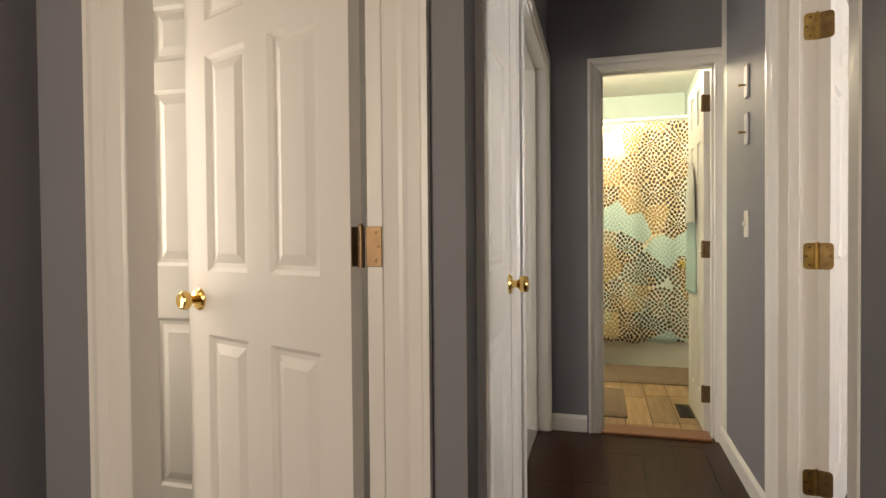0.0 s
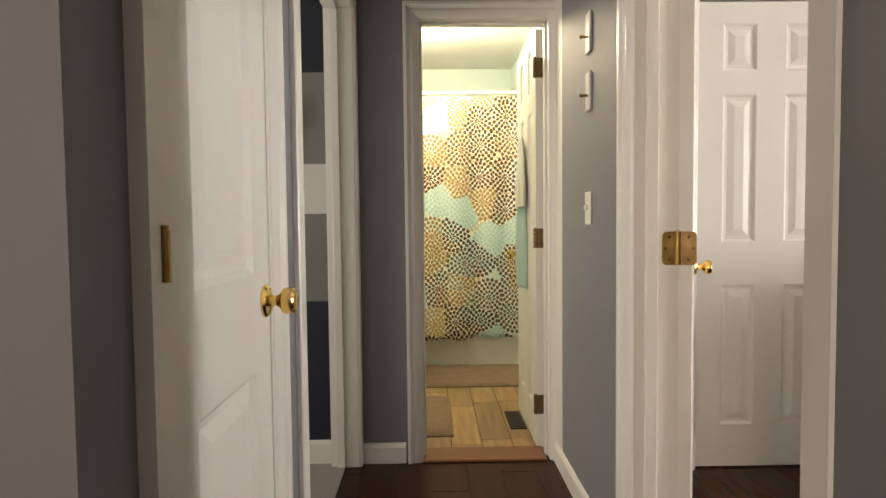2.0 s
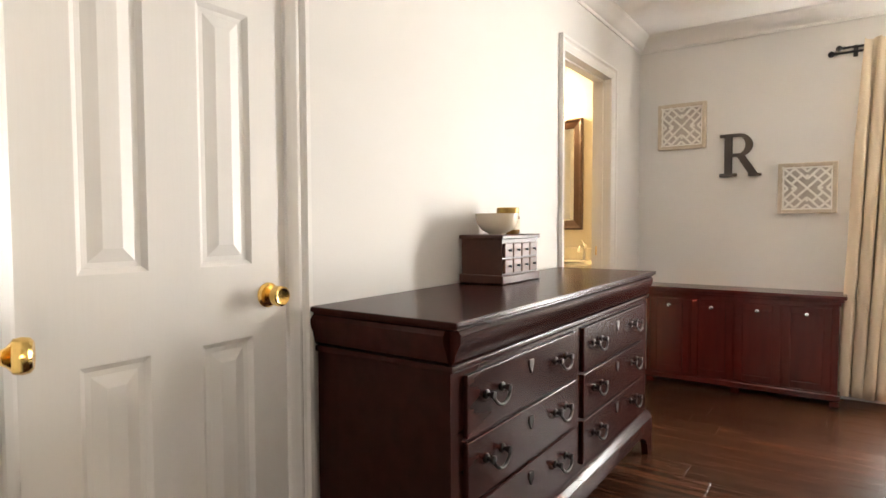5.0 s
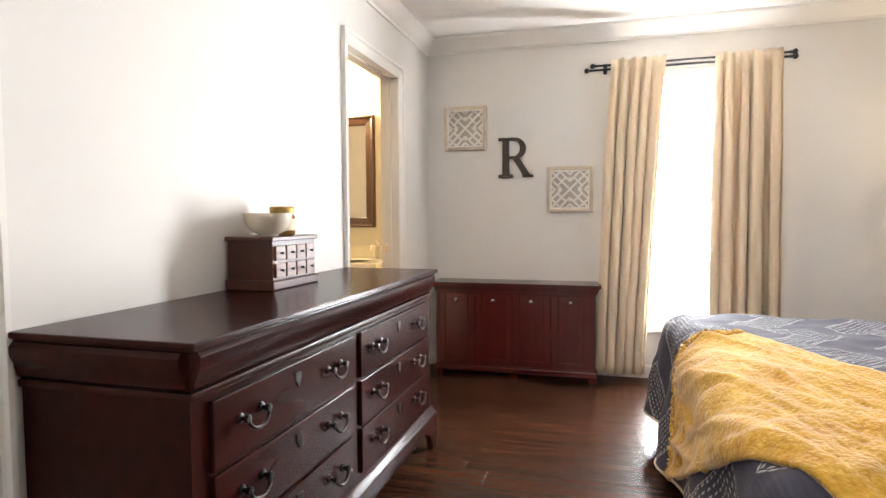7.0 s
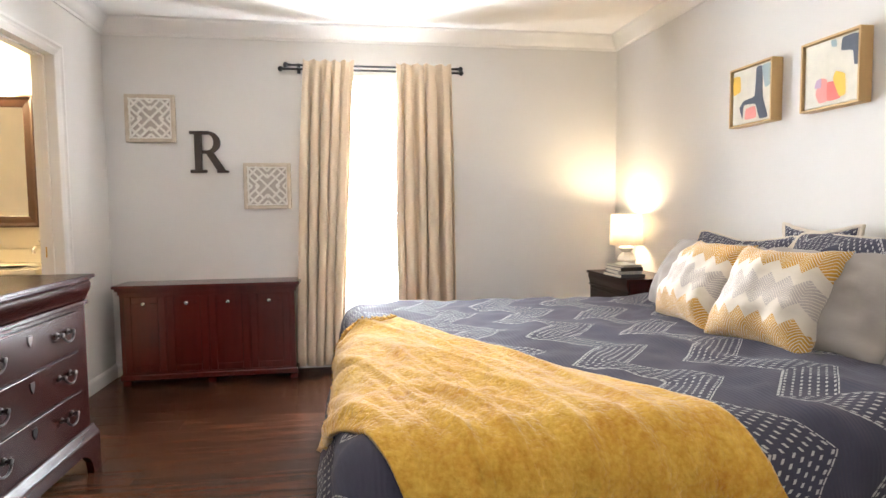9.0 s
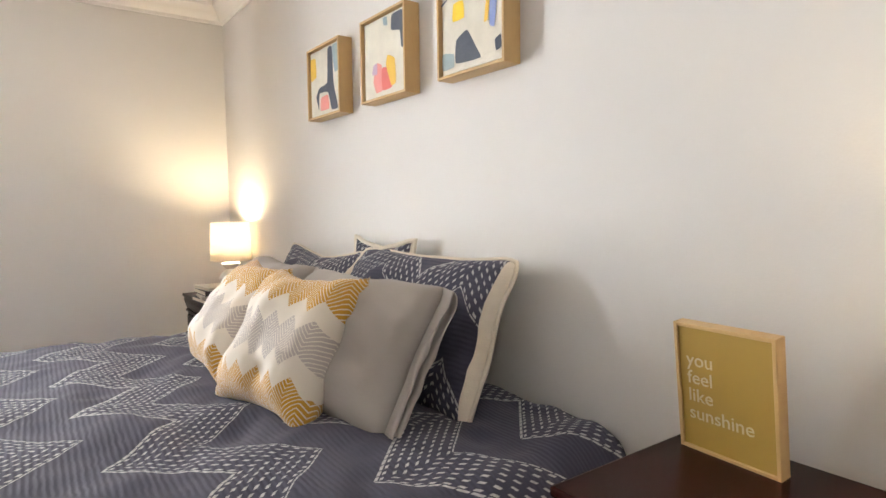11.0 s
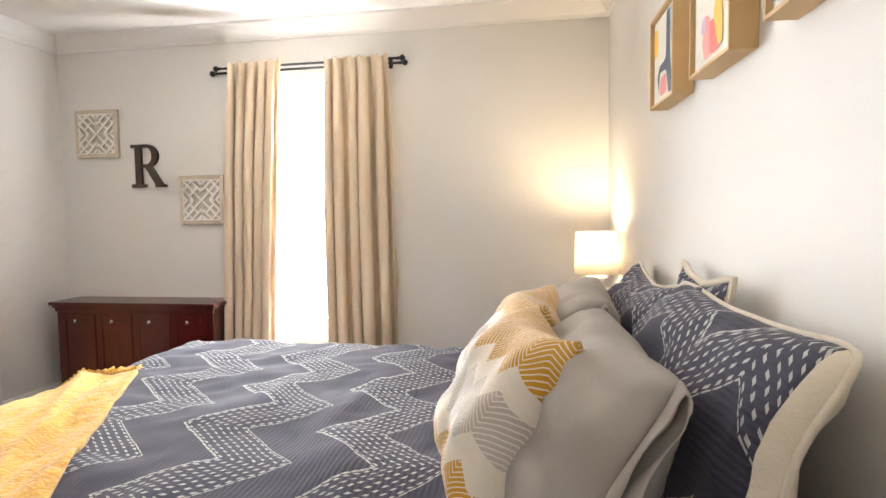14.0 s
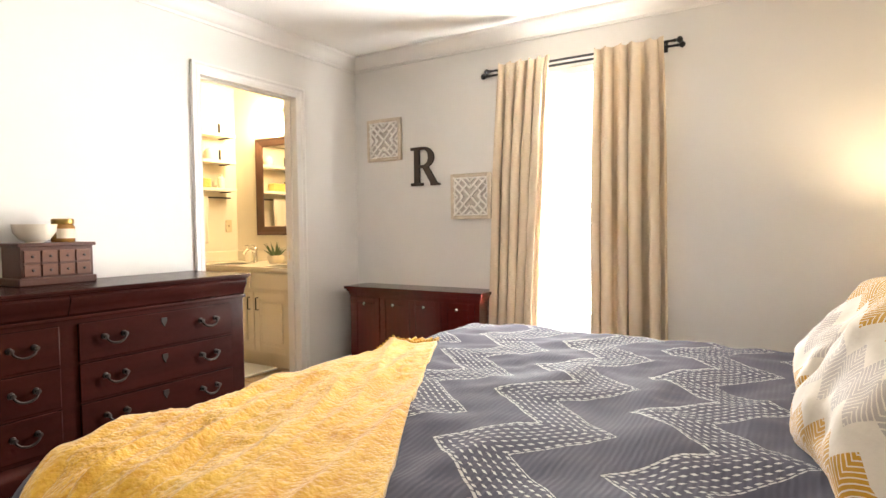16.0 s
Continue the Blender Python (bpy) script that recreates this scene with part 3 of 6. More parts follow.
def curtain(top, foot, z0, z1, folds, seed):
    """A hanging panel, gathered on the rod between the two y of top and falling to those of foot, in deep soft pleats of uneven width."""
    rnd = random.Random(seed)
    c = thing("curtain", "tan linen curtain panel hanging in deep folds", "curtain", "curtains at the window")
    bm = bmesh.new()
    n, rows = folds * 18, 30
    cuts = [0.0]
    for _ in range(folds):
        cuts.append(cuts[-1] + rnd.uniform(0.65, 1.35))
    cuts = [q / cuts[-1] for q in cuts]
    amp = [rnd.uniform(0.65, 1.15) for _ in range(folds)]
    drift = [rnd.uniform(-0.35, 0.35) for _ in range(folds)]
    grid = []
    for r in range(rows + 1):
        f = r / rows
        z = z1 + (z0 - z1) * f
        ya, yb = top[0] + (foot[0] - top[0]) * f ** 0.8, top[1] + (foot[1] - top[1]) * f ** 0.8
        line = []
        for k in range(n + 1):
            u = k / n
            i = max(q for q in range(folds) if cuts[q] <= u + 1e-9)
            a = (u - cuts[i]) / (cuts[i + 1] - cuts[i])
            wave = math.sin(2 * math.pi * a + drift[i] * f * math.sin(math.pi * a))
            deep = amp[i] * (0.034 + 0.020 * min(1, f * 3))
            off = deep * math.copysign(abs(wave) ** 0.8, wave) + 0.005 * math.sin(6 * math.pi * a + 2 * f + i)
            side = -0.017 * math.sin(4 * math.pi * a) * min(1, 0.4 + 2 * f) + 0.006 * noise.noise(Vector((u * 3, f * 3, seed)))
            crown = 0.014 * math.sin(2 * math.pi * a + 0.6) + 0.004 if r == 0 else 0
            if r == 1:
                off *= 0.6
            line.append(bm.verts.new((5.150 + off, ya + (yb - ya) * u + side, z + crown)))
        grid.append(line)
    for a, b in zip(grid, grid[1:]):
        for k in range(n):
            bm.faces.new((a[k], a[k + 1], b[k + 1], b[k]))
    ob = part("panel", bm, LINEN, c, smooth="all")
    so = ob.modifiers.new("thickness", "SOLIDIFY")
    so.thickness = 0.004
    return c


curtain((1.645, 1.985), (1.765, 2.065), 0.05, 2.155, 5, 3)
curtain((0.965, 1.350), (0.945, 1.362), 0.05, 2.145, 5, 8)
rod = thing("curtain_rod", "black double curtain rod with ball finials", "curtain rod")
for x, z, a, b in ((5.214, 2.140, 0.915, 2.085), (5.240, 2.118, 0.905, 2.125)):
    bm = bmesh.new()
    cyl(bm, (x, a, z), (x, b, z), 0.0075, n=12)
    part("rod", bm, IRON, rod, smooth=True)
    for y, s in ((a, -1), (b, 1)):
        m = Matrix.Translation((x, y, z)) @ Matrix.Rotation(radians(-90 * s), 4, "X")
        part("finial", lathe([(0.0, -0.004), (0.010, -0.002), (0.010, 0.006), (0.006, 0.010), (0.014, 0.016), (0.019, 0.026), (0.017, 0.036), (0.008, 0.044), (0.0, 0.046)], m, 14), IRON, rod, smooth=True)
for y in (0.97, 2.03):
    bm = bmesh.new()
    box(bm, 5.252, y - 0.012, 2.09, 5.262, y + 0.012, 2.16, 0.002)
    cyl(bm, (5.212, y, 2.132), (5.258, y, 2.125), 0.006, n=8)
    part("bracket", bm, IRON, rod)

# ---- bedroom: wall art ----
WHITEWASH = material("whitewashed_wood", (0.64, 0.55, 0.43), 0.8, tint=(0.50, 0.41, 0.31), scale=14, amount=0.8, bump=0.3, stretch=(2, 1, 1))
# shade in the lattice gaps, put into the colour of an added sheet
GAPSHADE = material("greyed_gap_shade", (0.54, 0.49, 0.43), 0.85, tint=(0.47, 0.42, 0.36), scale=14, bump=0.1)
LATTICE = material("white_painted_lattice", (0.88, 0.85, 0.79), 0.7, tint=(0.74, 0.69, 0.61), scale=30, bump=0.2)


def lattice_panel(yc, zc, s=0.32):
    """A square carved panel on the window wall: frame, an added sheet toned for the shade in the gaps, and an
    eight-armed star of bars with diagonal fretwork.
    """
    p = thing("wall_panel", "whitewashed square carved lattice panel on the wall", "wall art", "carved wall panels", pose(XW - 0.001, yc, zc))
    h, f = s / 2, 0.026
    part("frame", boxes((-0.028, -h, -h, 0, -h + f, h), (-0.028, h - f, -h, 0, h, h), (-0.028, -h + f, -h, 0, h - f, -h + f), (-0.028, -h + f, h - f, 0, h - f, h), bevel=0.004), WHITEWASH, p)
    bm = bmesh.new()
    i = h - f + 0.002

    count = [0]

    def bar(y0, z0, y1, z1, w=0.0100):
        count[0] += 1
        d = Vector((0, y1 - y0, z1 - z0))
        m = Matrix.Translation((-0.022 + 0.00018 * count[0], (y0 + y1) / 2, (z0 + z1) / 2)) @ Matrix.Rotation(math.atan2(z1 - z0, y1 - y0), 4, "X")
        vs = bmesh.ops.create_cube(bm, size=1)["verts"]
        bmesh.ops.scale(bm, vec=(0.012, d.length, w * 1.3), verts=vs)
        bmesh.ops.transform(bm, matrix=m, verts=vs)

    for sy in (1, -1):
        for sz in (1, -1):
            bar(0, 0, sy * i, sz * i)
            for a, b, c, d in ((0, 0.42, 0.58, 1), (0, 0.76, 0.24, 1), (0.20, 0.62, 0.46, 0.36), (0.50, 0.92, 0.71, 0.71)):
                bar(sy * a * i, sz * b * i, sy * c * i, sz * d * i)
                bar(sy * b * i, sz * a * i, sy * d * i, sz * c * i)
        bar(0, sy * 0.42 * i, 0, sy * 0.62 * i)
        bar(sy * 0.42 * i, 0, sy * 0.62 * i, 0)
        bar(-i, sy * (i - 0.004), i, sy * (i - 0.004))
        bar(sy * (i - 0.004), -i, sy * (i - 0.004), i)
    part("lattice", bm, LATTICE, p, "white carved star fretwork")
    part("gap_shade", boxes((-0.006, -h + f, -h + f, -0.001, h - f, h - f)), GAPSHADE, p, "added greyed sheet for the shade between the bars")
    return p


lattice_panel(3.015, 1.765)
lattice_panel(2.262, 1.308)

# letter
LETTERWOOD = material("dark_stained_letter_wood", (0.035, 0.020, 0.013), 0.45, tint=(0.055, 0.032, 0.02), scale=12, bump=0.1)
bm = bmesh.new()
lh_, lw = 0.285, 0.25


def letter_box(y0, z0, y1, z1):
    box(bm, -0.022, -y1, z0, 0.0, -y0, z1, 0.003)


letter_box(0.0, 0.0, 0.108, 0.022)
letter_box(0.0, lh_ - 0.022, 0.10, lh_)
letter_box(0.030, 0.018, 0.078, lh_ - 0.018)
n = 22
outer = [(0.115 + 0.085 * math.sin(math.pi * k / n), lh_ - 0.077 + 0.077 * math.cos(math.pi * k / n)) for k in range(n + 1)]
inner = [(0.115 + 0.041 * math.sin(math.pi * k / n), lh_ - 0.077 + 0.055 * math.cos(math.pi * k / n)) for k in range(n + 1)]
outer = [(0.07, lh_), *outer, (0.07, lh_ - 0.154)]
inner = [(0.07, lh_ - 0.022), *inner, (0.07, lh_ - 0.132)]
for k in range(len(outer) - 1):
    q = [outer[k], outer[k + 1], inner[k + 1], inner[k]]
    f = [bm.verts.new((-0.022, -a, b)) for a, b in q]
    e = [bm.verts.new((0.0, -a, b)) for a, b in q]
    bm.faces.new(f)
    for j in range(4):
        bm.faces.new((f[j], f[(j + 1) % 4], e[(j + 1) % 4], e[j]))
for q in ([(0.095, 0.150), (0.145, 0.150), (0.235, 0.010), (0.180, 0.010)], [(0.175, 0.0), (0.252, 0.0), (0.252, 0.016), (0.175, 0.020)]):
    f = [bm.verts.new((-0.0215, -a, b)) for a, b in q]
    e = [bm.verts.new((0.0, -a, b)) for a, b in q]
    bm.faces.new(f)
    for j in range(4):
        bm.faces.new((f[j], f[(j + 1) % 4], e[(j + 1) % 4], e[j]))
bmesh.ops.translate(bm, vec=(XW - 0.002, 2.770, 1.400), verts=bm.verts)
tagged(part("wall_letter", bm, LETTERWOOD), "dark brown wooden letter R hanging on the wall", "letter")

# ---- bedroom: red cabinet ----
NICKEL = material("brushed_nickel", (0.72, 0.70, 0.67), 0.25, 1.0)


def panel_door(parent, name, m, w, h, mat, t=0.018, rail=0.045):
    """A framed cabinet door: front looks to -y, in x 0..w, z 0..h, placed by m."""
    bm = bmesh.new()
    box(bm, 0, 0, 0, w, t * 0.6, h)
    for r in ((0, -t * 0.4, 0, rail, 0.001, h), (w - rail, -t * 0.4, 0, w, 0.001, h), (rail, -t * 0.4, 0, w - rail, 0.001, rail), (rail, -t * 0.4, h - rail, w - rail, 0.001, h)):
        box(bm, *r, 0.0025)
    ob = part(name, bm, mat, parent)
    ob.matrix_local = m
    return ob


cab = thing("low_cabinet", "low red cherry cabinet with four panelled doors", "cabinet")
part("body", boxes((5.005, 2.075, 0.035, 5.245, 3.175, 0.600)), REDCHERRY, cab)
bm = bmesh.new()
for d, z0, z1 in ((0.035, 0.640, 0.662), (0.022, 0.622, 0.640), (0.010, 0.598, 0.622)):
    box(bm, 5.005 - d, 2.075 - d, z0, 5.247, 3.175 + d, z1, 0.005, seg=2)
part("top", bm, REDCHERRY, cab, "moulded cherry top")
part("plinth", boxes((4.992, 2.062, 0.035, 5.245, 3.188, 0.075), bevel=0.006), REDCHERRY, cab)
for y in (2.09, 2.62, 3.15):
    part("foot", boxes((5.0, y - 0.025, 0, 5.05, y + 0.025, 0.036), bevel=0.004), REDCHERRY, cab)
for k in range(4):
    y = 2.105 + k * 0.2625
    dd = panel_door(cab, "door", Matrix.Translation((5.003, y + 0.2575, 0.085)) @ Matrix.Rotation(radians(-90), 4, "Z"), 0.253, 0.50, REDCHERRY)
    m = Matrix.Translation((0.1265, -0.007, 0.455)) @ Matrix.Rotation(radians(90), 4, "X")
    part("knob", lathe([(0.0, 0), (0.006, 0), (0.005, 0.008), (0.012, 0.013), (0.012, 0.018), (0.007, 0.022), (0, 0.022)], m, 14), NICKEL, dd, "small nickel knob", smooth=True)

# ---- bedroom: dresser ----
DARKBRONZE = material("dark_bronze_pull", (0.040, 0.036, 0.033), 0.42, 1.0)
dr = thing("dresser", "dark cherry six-drawer dresser with ogee top drawers", "dresser")
DX0, DX1, DF, DB = 2.070, 3.745, 2.838, 3.292
part("body", boxes((DX0, DF, 0.115, DX1, DB, 0.755)), CHERRY, dr)
bm = bmesh.new()
box(bm, DX0 - 0.030, DF - 0.038, 0.846, DX1 + 0.030, DB + 0.004, 0.862, 0.005, seg=2)
box(bm, DX0 - 0.020, DF - 0.028, 0.838, DX1 + 0.020, DB + 0.002, 0.847, 0.003)
part("top", bm, CHERRY, dr, "polished cherry top")
ogee = [(0, 0), (0.004, 0), (0.012, 0.008), (0.014, 0.02), (0.020, 0.035), (0.030, 0.055), (0.031, 0.075), (0.022, 0.087), (0, 0.087)]
for x0, x1 in ((DX0 - 0.001, 2.872), (2.876, DX1 + 0.001)):
    bm = bmesh.new()
    extrude_profile(bm, ogee, (x0, DF, 0.752), (x1, DF, 0.752))
    part("top_drawer", bm, CHERRY, dr, "curved ogee drawer front", smooth=True)
for x, s in ((DX0, -1), (DX1, 1)):
    bm = bmesh.new()
    a, b = ((x, DB, 0.752), (x, DF - 0.0, 0.752))
    if s < 0:
        extrude_profile(bm, [(-p, q) for p, q in ogee], b, a)
        bmesh.ops.translate(bm, vec=(0, 0, 0), verts=bm.verts)
    else:
        extrude_profile(bm, ogee, b, a)
    part("side_moulding", bm, CHERRY, dr, smooth=True)
part("waist_moulding", boxes((DX0 - 0.012, DF - 0.014, 0.733, DX1 + 0.012, DB, 0.752), bevel=0.006, seg=2), CHERRY, dr)
bm = bmesh.new()
base = [(0, 0), (0.030, 0), (0.030, 0.05), (0.022, 0.066), (0.010, 0.078), (0.006, 0.095), (0, 0.095)]
extrude_profile(bm, base, (DX0 - 0.02, DF, 0.105), (DX1 + 0.02, DF, 0.105))
box(bm, DX0 - 0.02, DF, 0.105, DX0, DB, 0.185, 0.004)
box(bm, DX1, DF, 0.105, DX1 + 0.02, DB, 0.185, 0.004)
part("base_moulding", bm, CHERRY, dr, smooth=True)
for x, s in ((DX0 - 0.02, 1), (DX1 + 0.02, -1)):
    for y, t in ((DF - 0.030, 1), (DB, -1)):
        bm = bmesh.new()
        pts = [(0, 0), (0.07, 0), (0.085, 0.05), (0.12, 0.085), (0.17, 0.105), (0, 0.105)]
        f = [bm.verts.new((x + s * p, y, q)) for p, q in pts]
        e = [bm.verts.new((x + s * p, y + t * 0.028, q)) for p, q in pts]
        bm.faces.new(f)
        bm.faces.new(e)
        for j in range(6):
            bm.faces.new((f[j], f[(j + 1) % 6], e[(j + 1) % 6], e[j]))
        part("foot", bm, CHERRY, dr)


def pull_parts(drawer, x, z, y, w, s):
    """A bail pull on the face y, standing out towards s: two turned posts and the hanging bail."""
    for e in (-1, 1):
        m = Matrix.Translation((x + e * w / 2, y, z)) @ Matrix.Rotation(radians(-90 * s), 4, "X")
        part("pull_post", lathe([(0, 0), (0.013, 0), (0.012, 0.004), (0.006, 0.006), (0.006, 0.016), (0.010, 0.018), (0.010, 0.026), (0, 0.028)], m, 12), DARKBRONZE, drawer, smooth=True)
    bm = bmesh.new()
    tube(bm, [Vector((x + w / 2 * math.cos(a), y + s * (0.022 + 0.006 * abs(math.sin(a))), z + 0.032 * math.sin(a))) for a in [math.pi * k / 10 for k in range(10, 21)]], 0.0045, 8)
    part("pull_bail", bm, DARKBRONZE, drawer, "dark bronze bail pull", smooth=True)


for x0, x1 in ((2.128, 2.838), (2.910, 3.662)):
    for z0, z1 in ((0.556, 0.716), (0.386, 0.546), (0.216, 0.376)):
        dw = part("drawer", boxes((x0, DF - 0.012, z0, x1, DF + 0.01, z1), bevel=0.004, seg=2), CHERRY, dr)
        for q in (0.19, 0.81):
            pull_parts(dw, x0 + (x1 - x0) * q, (z0 + z1) / 2 + 0.012, DF - 0.012, 0.085, -1)
        bm = bmesh.new()
        xc, zc = (x0 + x1) / 2, z1 - 0.045
        pts = [(-0.013, 0.016), (0.013, 0.016), (0.014, 0.0), (0.0, -0.024), (-0.014, 0.0)]
        f = [bm.verts.new((xc + p, DF - 0.0155, zc + q)) for p, q in pts]
        e = [bm.verts.new((xc + p * 1.1, DF - 0.0115, zc + q * 1.1)) for p, q in pts]
        bm.faces.new(f)
        for j in range(5):
            bm.faces.new((f[j], f[(j + 1) % 5], e[(j + 1) % 5], e[j]))
        part("escutcheon", bm, DARKBRONZE, dw, "dark bronze shield keyhole plate")

# small drawer chest, bowl and jar on the dresser
SMALLWOOD = material("reddish_brown_small_chest", (0.070, 0.020, 0.010), 0.4, tint=(0.045, 0.013, 0.008), scale=8, stretch=(0.6, 4, 5), bump=0.08)
FACEWOOD = material("lighter_brown_drawer_wood", (0.13, 0.048, 0.024), 0.45, tint=(0.095, 0.033, 0.017), scale=8, stretch=(0.6, 4, 5), bump=0.08)
ch = thing("apothecary_chest", "small brown wooden chest with eight tiny drawers", "small chest", at=pose(2.815, 3.105, 0.8622))
part("body", boxes((0.012, 0.010, 0.0, 0.308, 0.188, 0.172)), SMALLWOOD, ch)
part("top", boxes((0.0, 0.0, 0.170, 0.320, 0.194, 0.186), bevel=0.003), SMALLWOOD, ch)
part("base", boxes((0.0, 0.0, 0.0, 0.320, 0.194, 0.034), bevel=0.004), SMALLWOOD, ch)
for r in range(2):
    for c in range(4):
        x, z = 0.022 + c * 0.0700, 0.042 + r * 0.060
        dw = part("drawer", boxes((x, 0.001, z, x + 0.062, 0.012, z + 0.052), bevel=0.002), FACEWOOD, ch)
        m = Matrix.Translation((x + 0.031, 0.001, z + 0.026)) @ Matrix.Rotation(radians(90), 4, "X")
        part("knob", lathe([(0, 0), (0.004, 0), (0.003, 0.004), (0.006, 0.008), (0.004, 0.011), (0, 0.012)], m, 10), IRON, dw, "tiny dark knob")
CERAMIC = material("cream_ceramic", (0.74, 0.66, 0.54), 0.25, tint=(0.66, 0.57, 0.45), scale=12, amount=0.7)
bm = lathe([(0.0, 0.0), (0.034, 0.0), (0.036, 0.006), (0.060, 0.018), (0.080, 0.046), (0.086, 0.082), (0.081, 0.082), (0.075, 0.050), (0.056, 0.026), (0.0, 0.014)], pose(2.915, 3.185, 1.0482), 32)
tagged(part("bowl", bm, CERAMIC, smooth=True), "cream ceramic bowl on the small chest", "bowl")
AMBER = material("amber_glass", (0.30, 0.15, 0.035), 0.08, tint=(0.2, 0.09, 0.02), scale=4)
jar = thing("jar", "amber glass jar with pale label and metal lid", "jar", at=pose(3.040, 3.205, 1.0482))
part("glass", lathe([(0, 0), (0.045, 0), (0.049, 0.006), (0.049, 0.070), (0.042, 0.080), (0.036, 0.084), (0, 0.084)], None, 28), AMBER, jar, "amber glass", smooth=True)
part("lid", lathe([(0, 0.082), (0.044, 0.082), (0.046, 0.086), (0.046, 0.104), (0.043, 0.108), (0, 0.108)], None, 28), OLDBRASS, jar, "dull brass lid", smooth=True)
bm = bmesh.new()
arc = [(-0.0496 * math.sin(a), -0.0496 * math.cos(a)) for a in [radians(q) for q in range(-55, 56, 11)]]
lo_ = [bm.verts.new((x, y, 0.018)) for x, y in arc]
hi_ = [bm.verts.new((x, y, 0.062)) for x, y in arc]
for k in range(len(arc) - 1):
    bm.faces.new((lo_[k], lo_[k + 1], hi_[k + 1], hi_[k]))
part("paper_label", bm, material("pale_paper_label", (0.68, 0.58, 0.45), 0.8, scale=30), jar, "pale paper label")

# ---- bedroom: bed ----
class Nodes:
    """Short-hand for building maths in a node tree."""

    def __init__(self, tree):
        self.t = tree

    def m(self, op, a, b=0.0, c=None):
        n = self.t.nodes.new("ShaderNodeMath")
        n.operation = op
        for k, v in enumerate((a, b) if c is None else (a, b, c)):
            if isinstance(v, (int, float)):
                n.inputs[k].default_value = v
            else:
                self.t.links.new(v, n.inputs[k])
        return n.outputs[0]

    def mix(self, f, a, b):
        n = self.t.nodes.new("ShaderNodeMix")
        n.data_type = "RGBA"
        for k, v in ((0, f), (6, a), (7, b)):
            if isinstance(v, tuple):
                n.inputs[k].default_value = (*v, 1)
            elif isinstance(v, (int, float)):
                n.inputs[k].default_value = v
            else:
                self.t.links.new(v, n.inputs[k])
        return n.outputs[2]

    def noise(self, vec, scale, detail=4):
        n = self.t.nodes.new("ShaderNodeTexNoise")
        n.inputs["Scale"].default_value, n.inputs["Detail"].default_value = scale, detail
        self.t.links.new(vec, n.inputs[0])
        return n.outputs[0]

    def tri(self, a, period):
        """0 to 1 and back over a period."""
        return self.m("MULTIPLY", self.m("PINGPONG", a, period / 2), 2 / period)

    def less(self, a, b):
        return self.m("LESS_THAN", a, b)


def fabric(name, rough=0.9):
    m = bpy.data.materials.new(name)
    m.use_nodes = True
    b = m.node_tree.nodes["Principled BSDF"]
    b.inputs["Roughness"].default_value = rough
    b.inputs["Sheen Weight"].default_value = 0.25
    return m, b, Nodes(m.node_tree), m.node_tree


def quilt_material(name, uv):
    """Charcoal quilt with zigzag bands of white stitched dashes."""
    m, b, N, t = fabric(name)
    if uv:
        src = t.nodes.new("ShaderNodeUVMap").outputs[0]
    else:
        src = t.nodes.new("ShaderNodeTexCoord").outputs["Object"]
    sep = t.nodes.new("ShaderNodeSeparateXYZ")
    t.links.new(src, sep.inputs[0])
    x, y = sep.outputs[0], sep.outputs[1]
    A, P, Q = 0.190, 0.380, 0.378
    tri = N.tri(N.m("SUBTRACT", x, 2.95 - 8 * P), P)
    skew = N.m("MULTIPLY", N.m("SUBTRACT", x, 2.95), 0.10)
    w = N.m("SUBTRACT", N.m("SUBTRACT", N.m("SUBTRACT", y, skew), N.m("MULTIPLY", tri, A)), 0.632 - 6 * Q)
    s = N.m("MULTIPLY", N.m("FRACT", N.m("DIVIDE", w, Q)), Q)
    band = N.less(s, 0.186)
    row = N.m("DIVIDE", s, 0.0266)
    inrow = N.less(N.m("ABSOLUTE", N.m("SUBTRACT", N.m("FRACT", row), 0.5)), 0.155)
    step = N.m("FRACT", N.m("ADD", N.m("DIVIDE", x, 0.0180), N.m("MULTIPLY", N.m("FLOOR", row), 0.5)))
    dash = N.less(N.m("ABSOLUTE", N.m("SUBTRACT", step, 0.5)), 0.24)
    dots = N.m("MULTIPLY", N.m("MULTIPLY", inrow, dash), band)
    edge = N.m("MULTIPLY", N.less(N.m("ABSOLUTE", N.m("SUBTRACT", N.m("ABSOLUTE", N.m("SUBTRACT", s, 0.093)), 0.0925)), 0.0042), N.less(N.m("ABSOLUTE", N.m("SUBTRACT", N.m("FRACT", N.m("DIVIDE", x, 0.017)), 0.5)), 0.42))
    mask = N.m("MAXIMUM", dots, edge)
    no = N.noise(src, 9)
    base = N.mix(no, (0.038, 0.0355, 0.057), (0.056, 0.0525, 0.082))
    col = N.mix(mask, base, (0.44, 0.43, 0.415))
    t.links.new(col, b.inputs["Base Color"])
    b.inputs["Sheen Weight"].default_value = 0.06
    wave = N.m("SINE", N.m("ADD", N.m("MULTIPLY", y, 480.0), N.m("MULTIPLY", N.noise(src, 30), 4.0)))
    hgt = N.m("ADD", N.m("MULTIPLY", wave, 0.5), N.m("MULTIPLY", mask, 1.2))
    bp = t.nodes.new("ShaderNodeBump")
    bp.inputs["Strength"].default_value, bp.inputs["Distance"].default_value = 0.4, 0.0022
    t.links.new(hgt, bp.inputs["Height"])
    t.links.new(bp.outputs[0], b.inputs["Normal"])
    return m


QUILT = quilt_material("charcoal_stitched_quilt", True)
SHAMQUILT = quilt_material("charcoal_stitched_sham", False)
PIPING = material("cream_cotton", (0.70, 0.62, 0.50), 0.9, scale=40, bump=0.2, bump_scale=200)
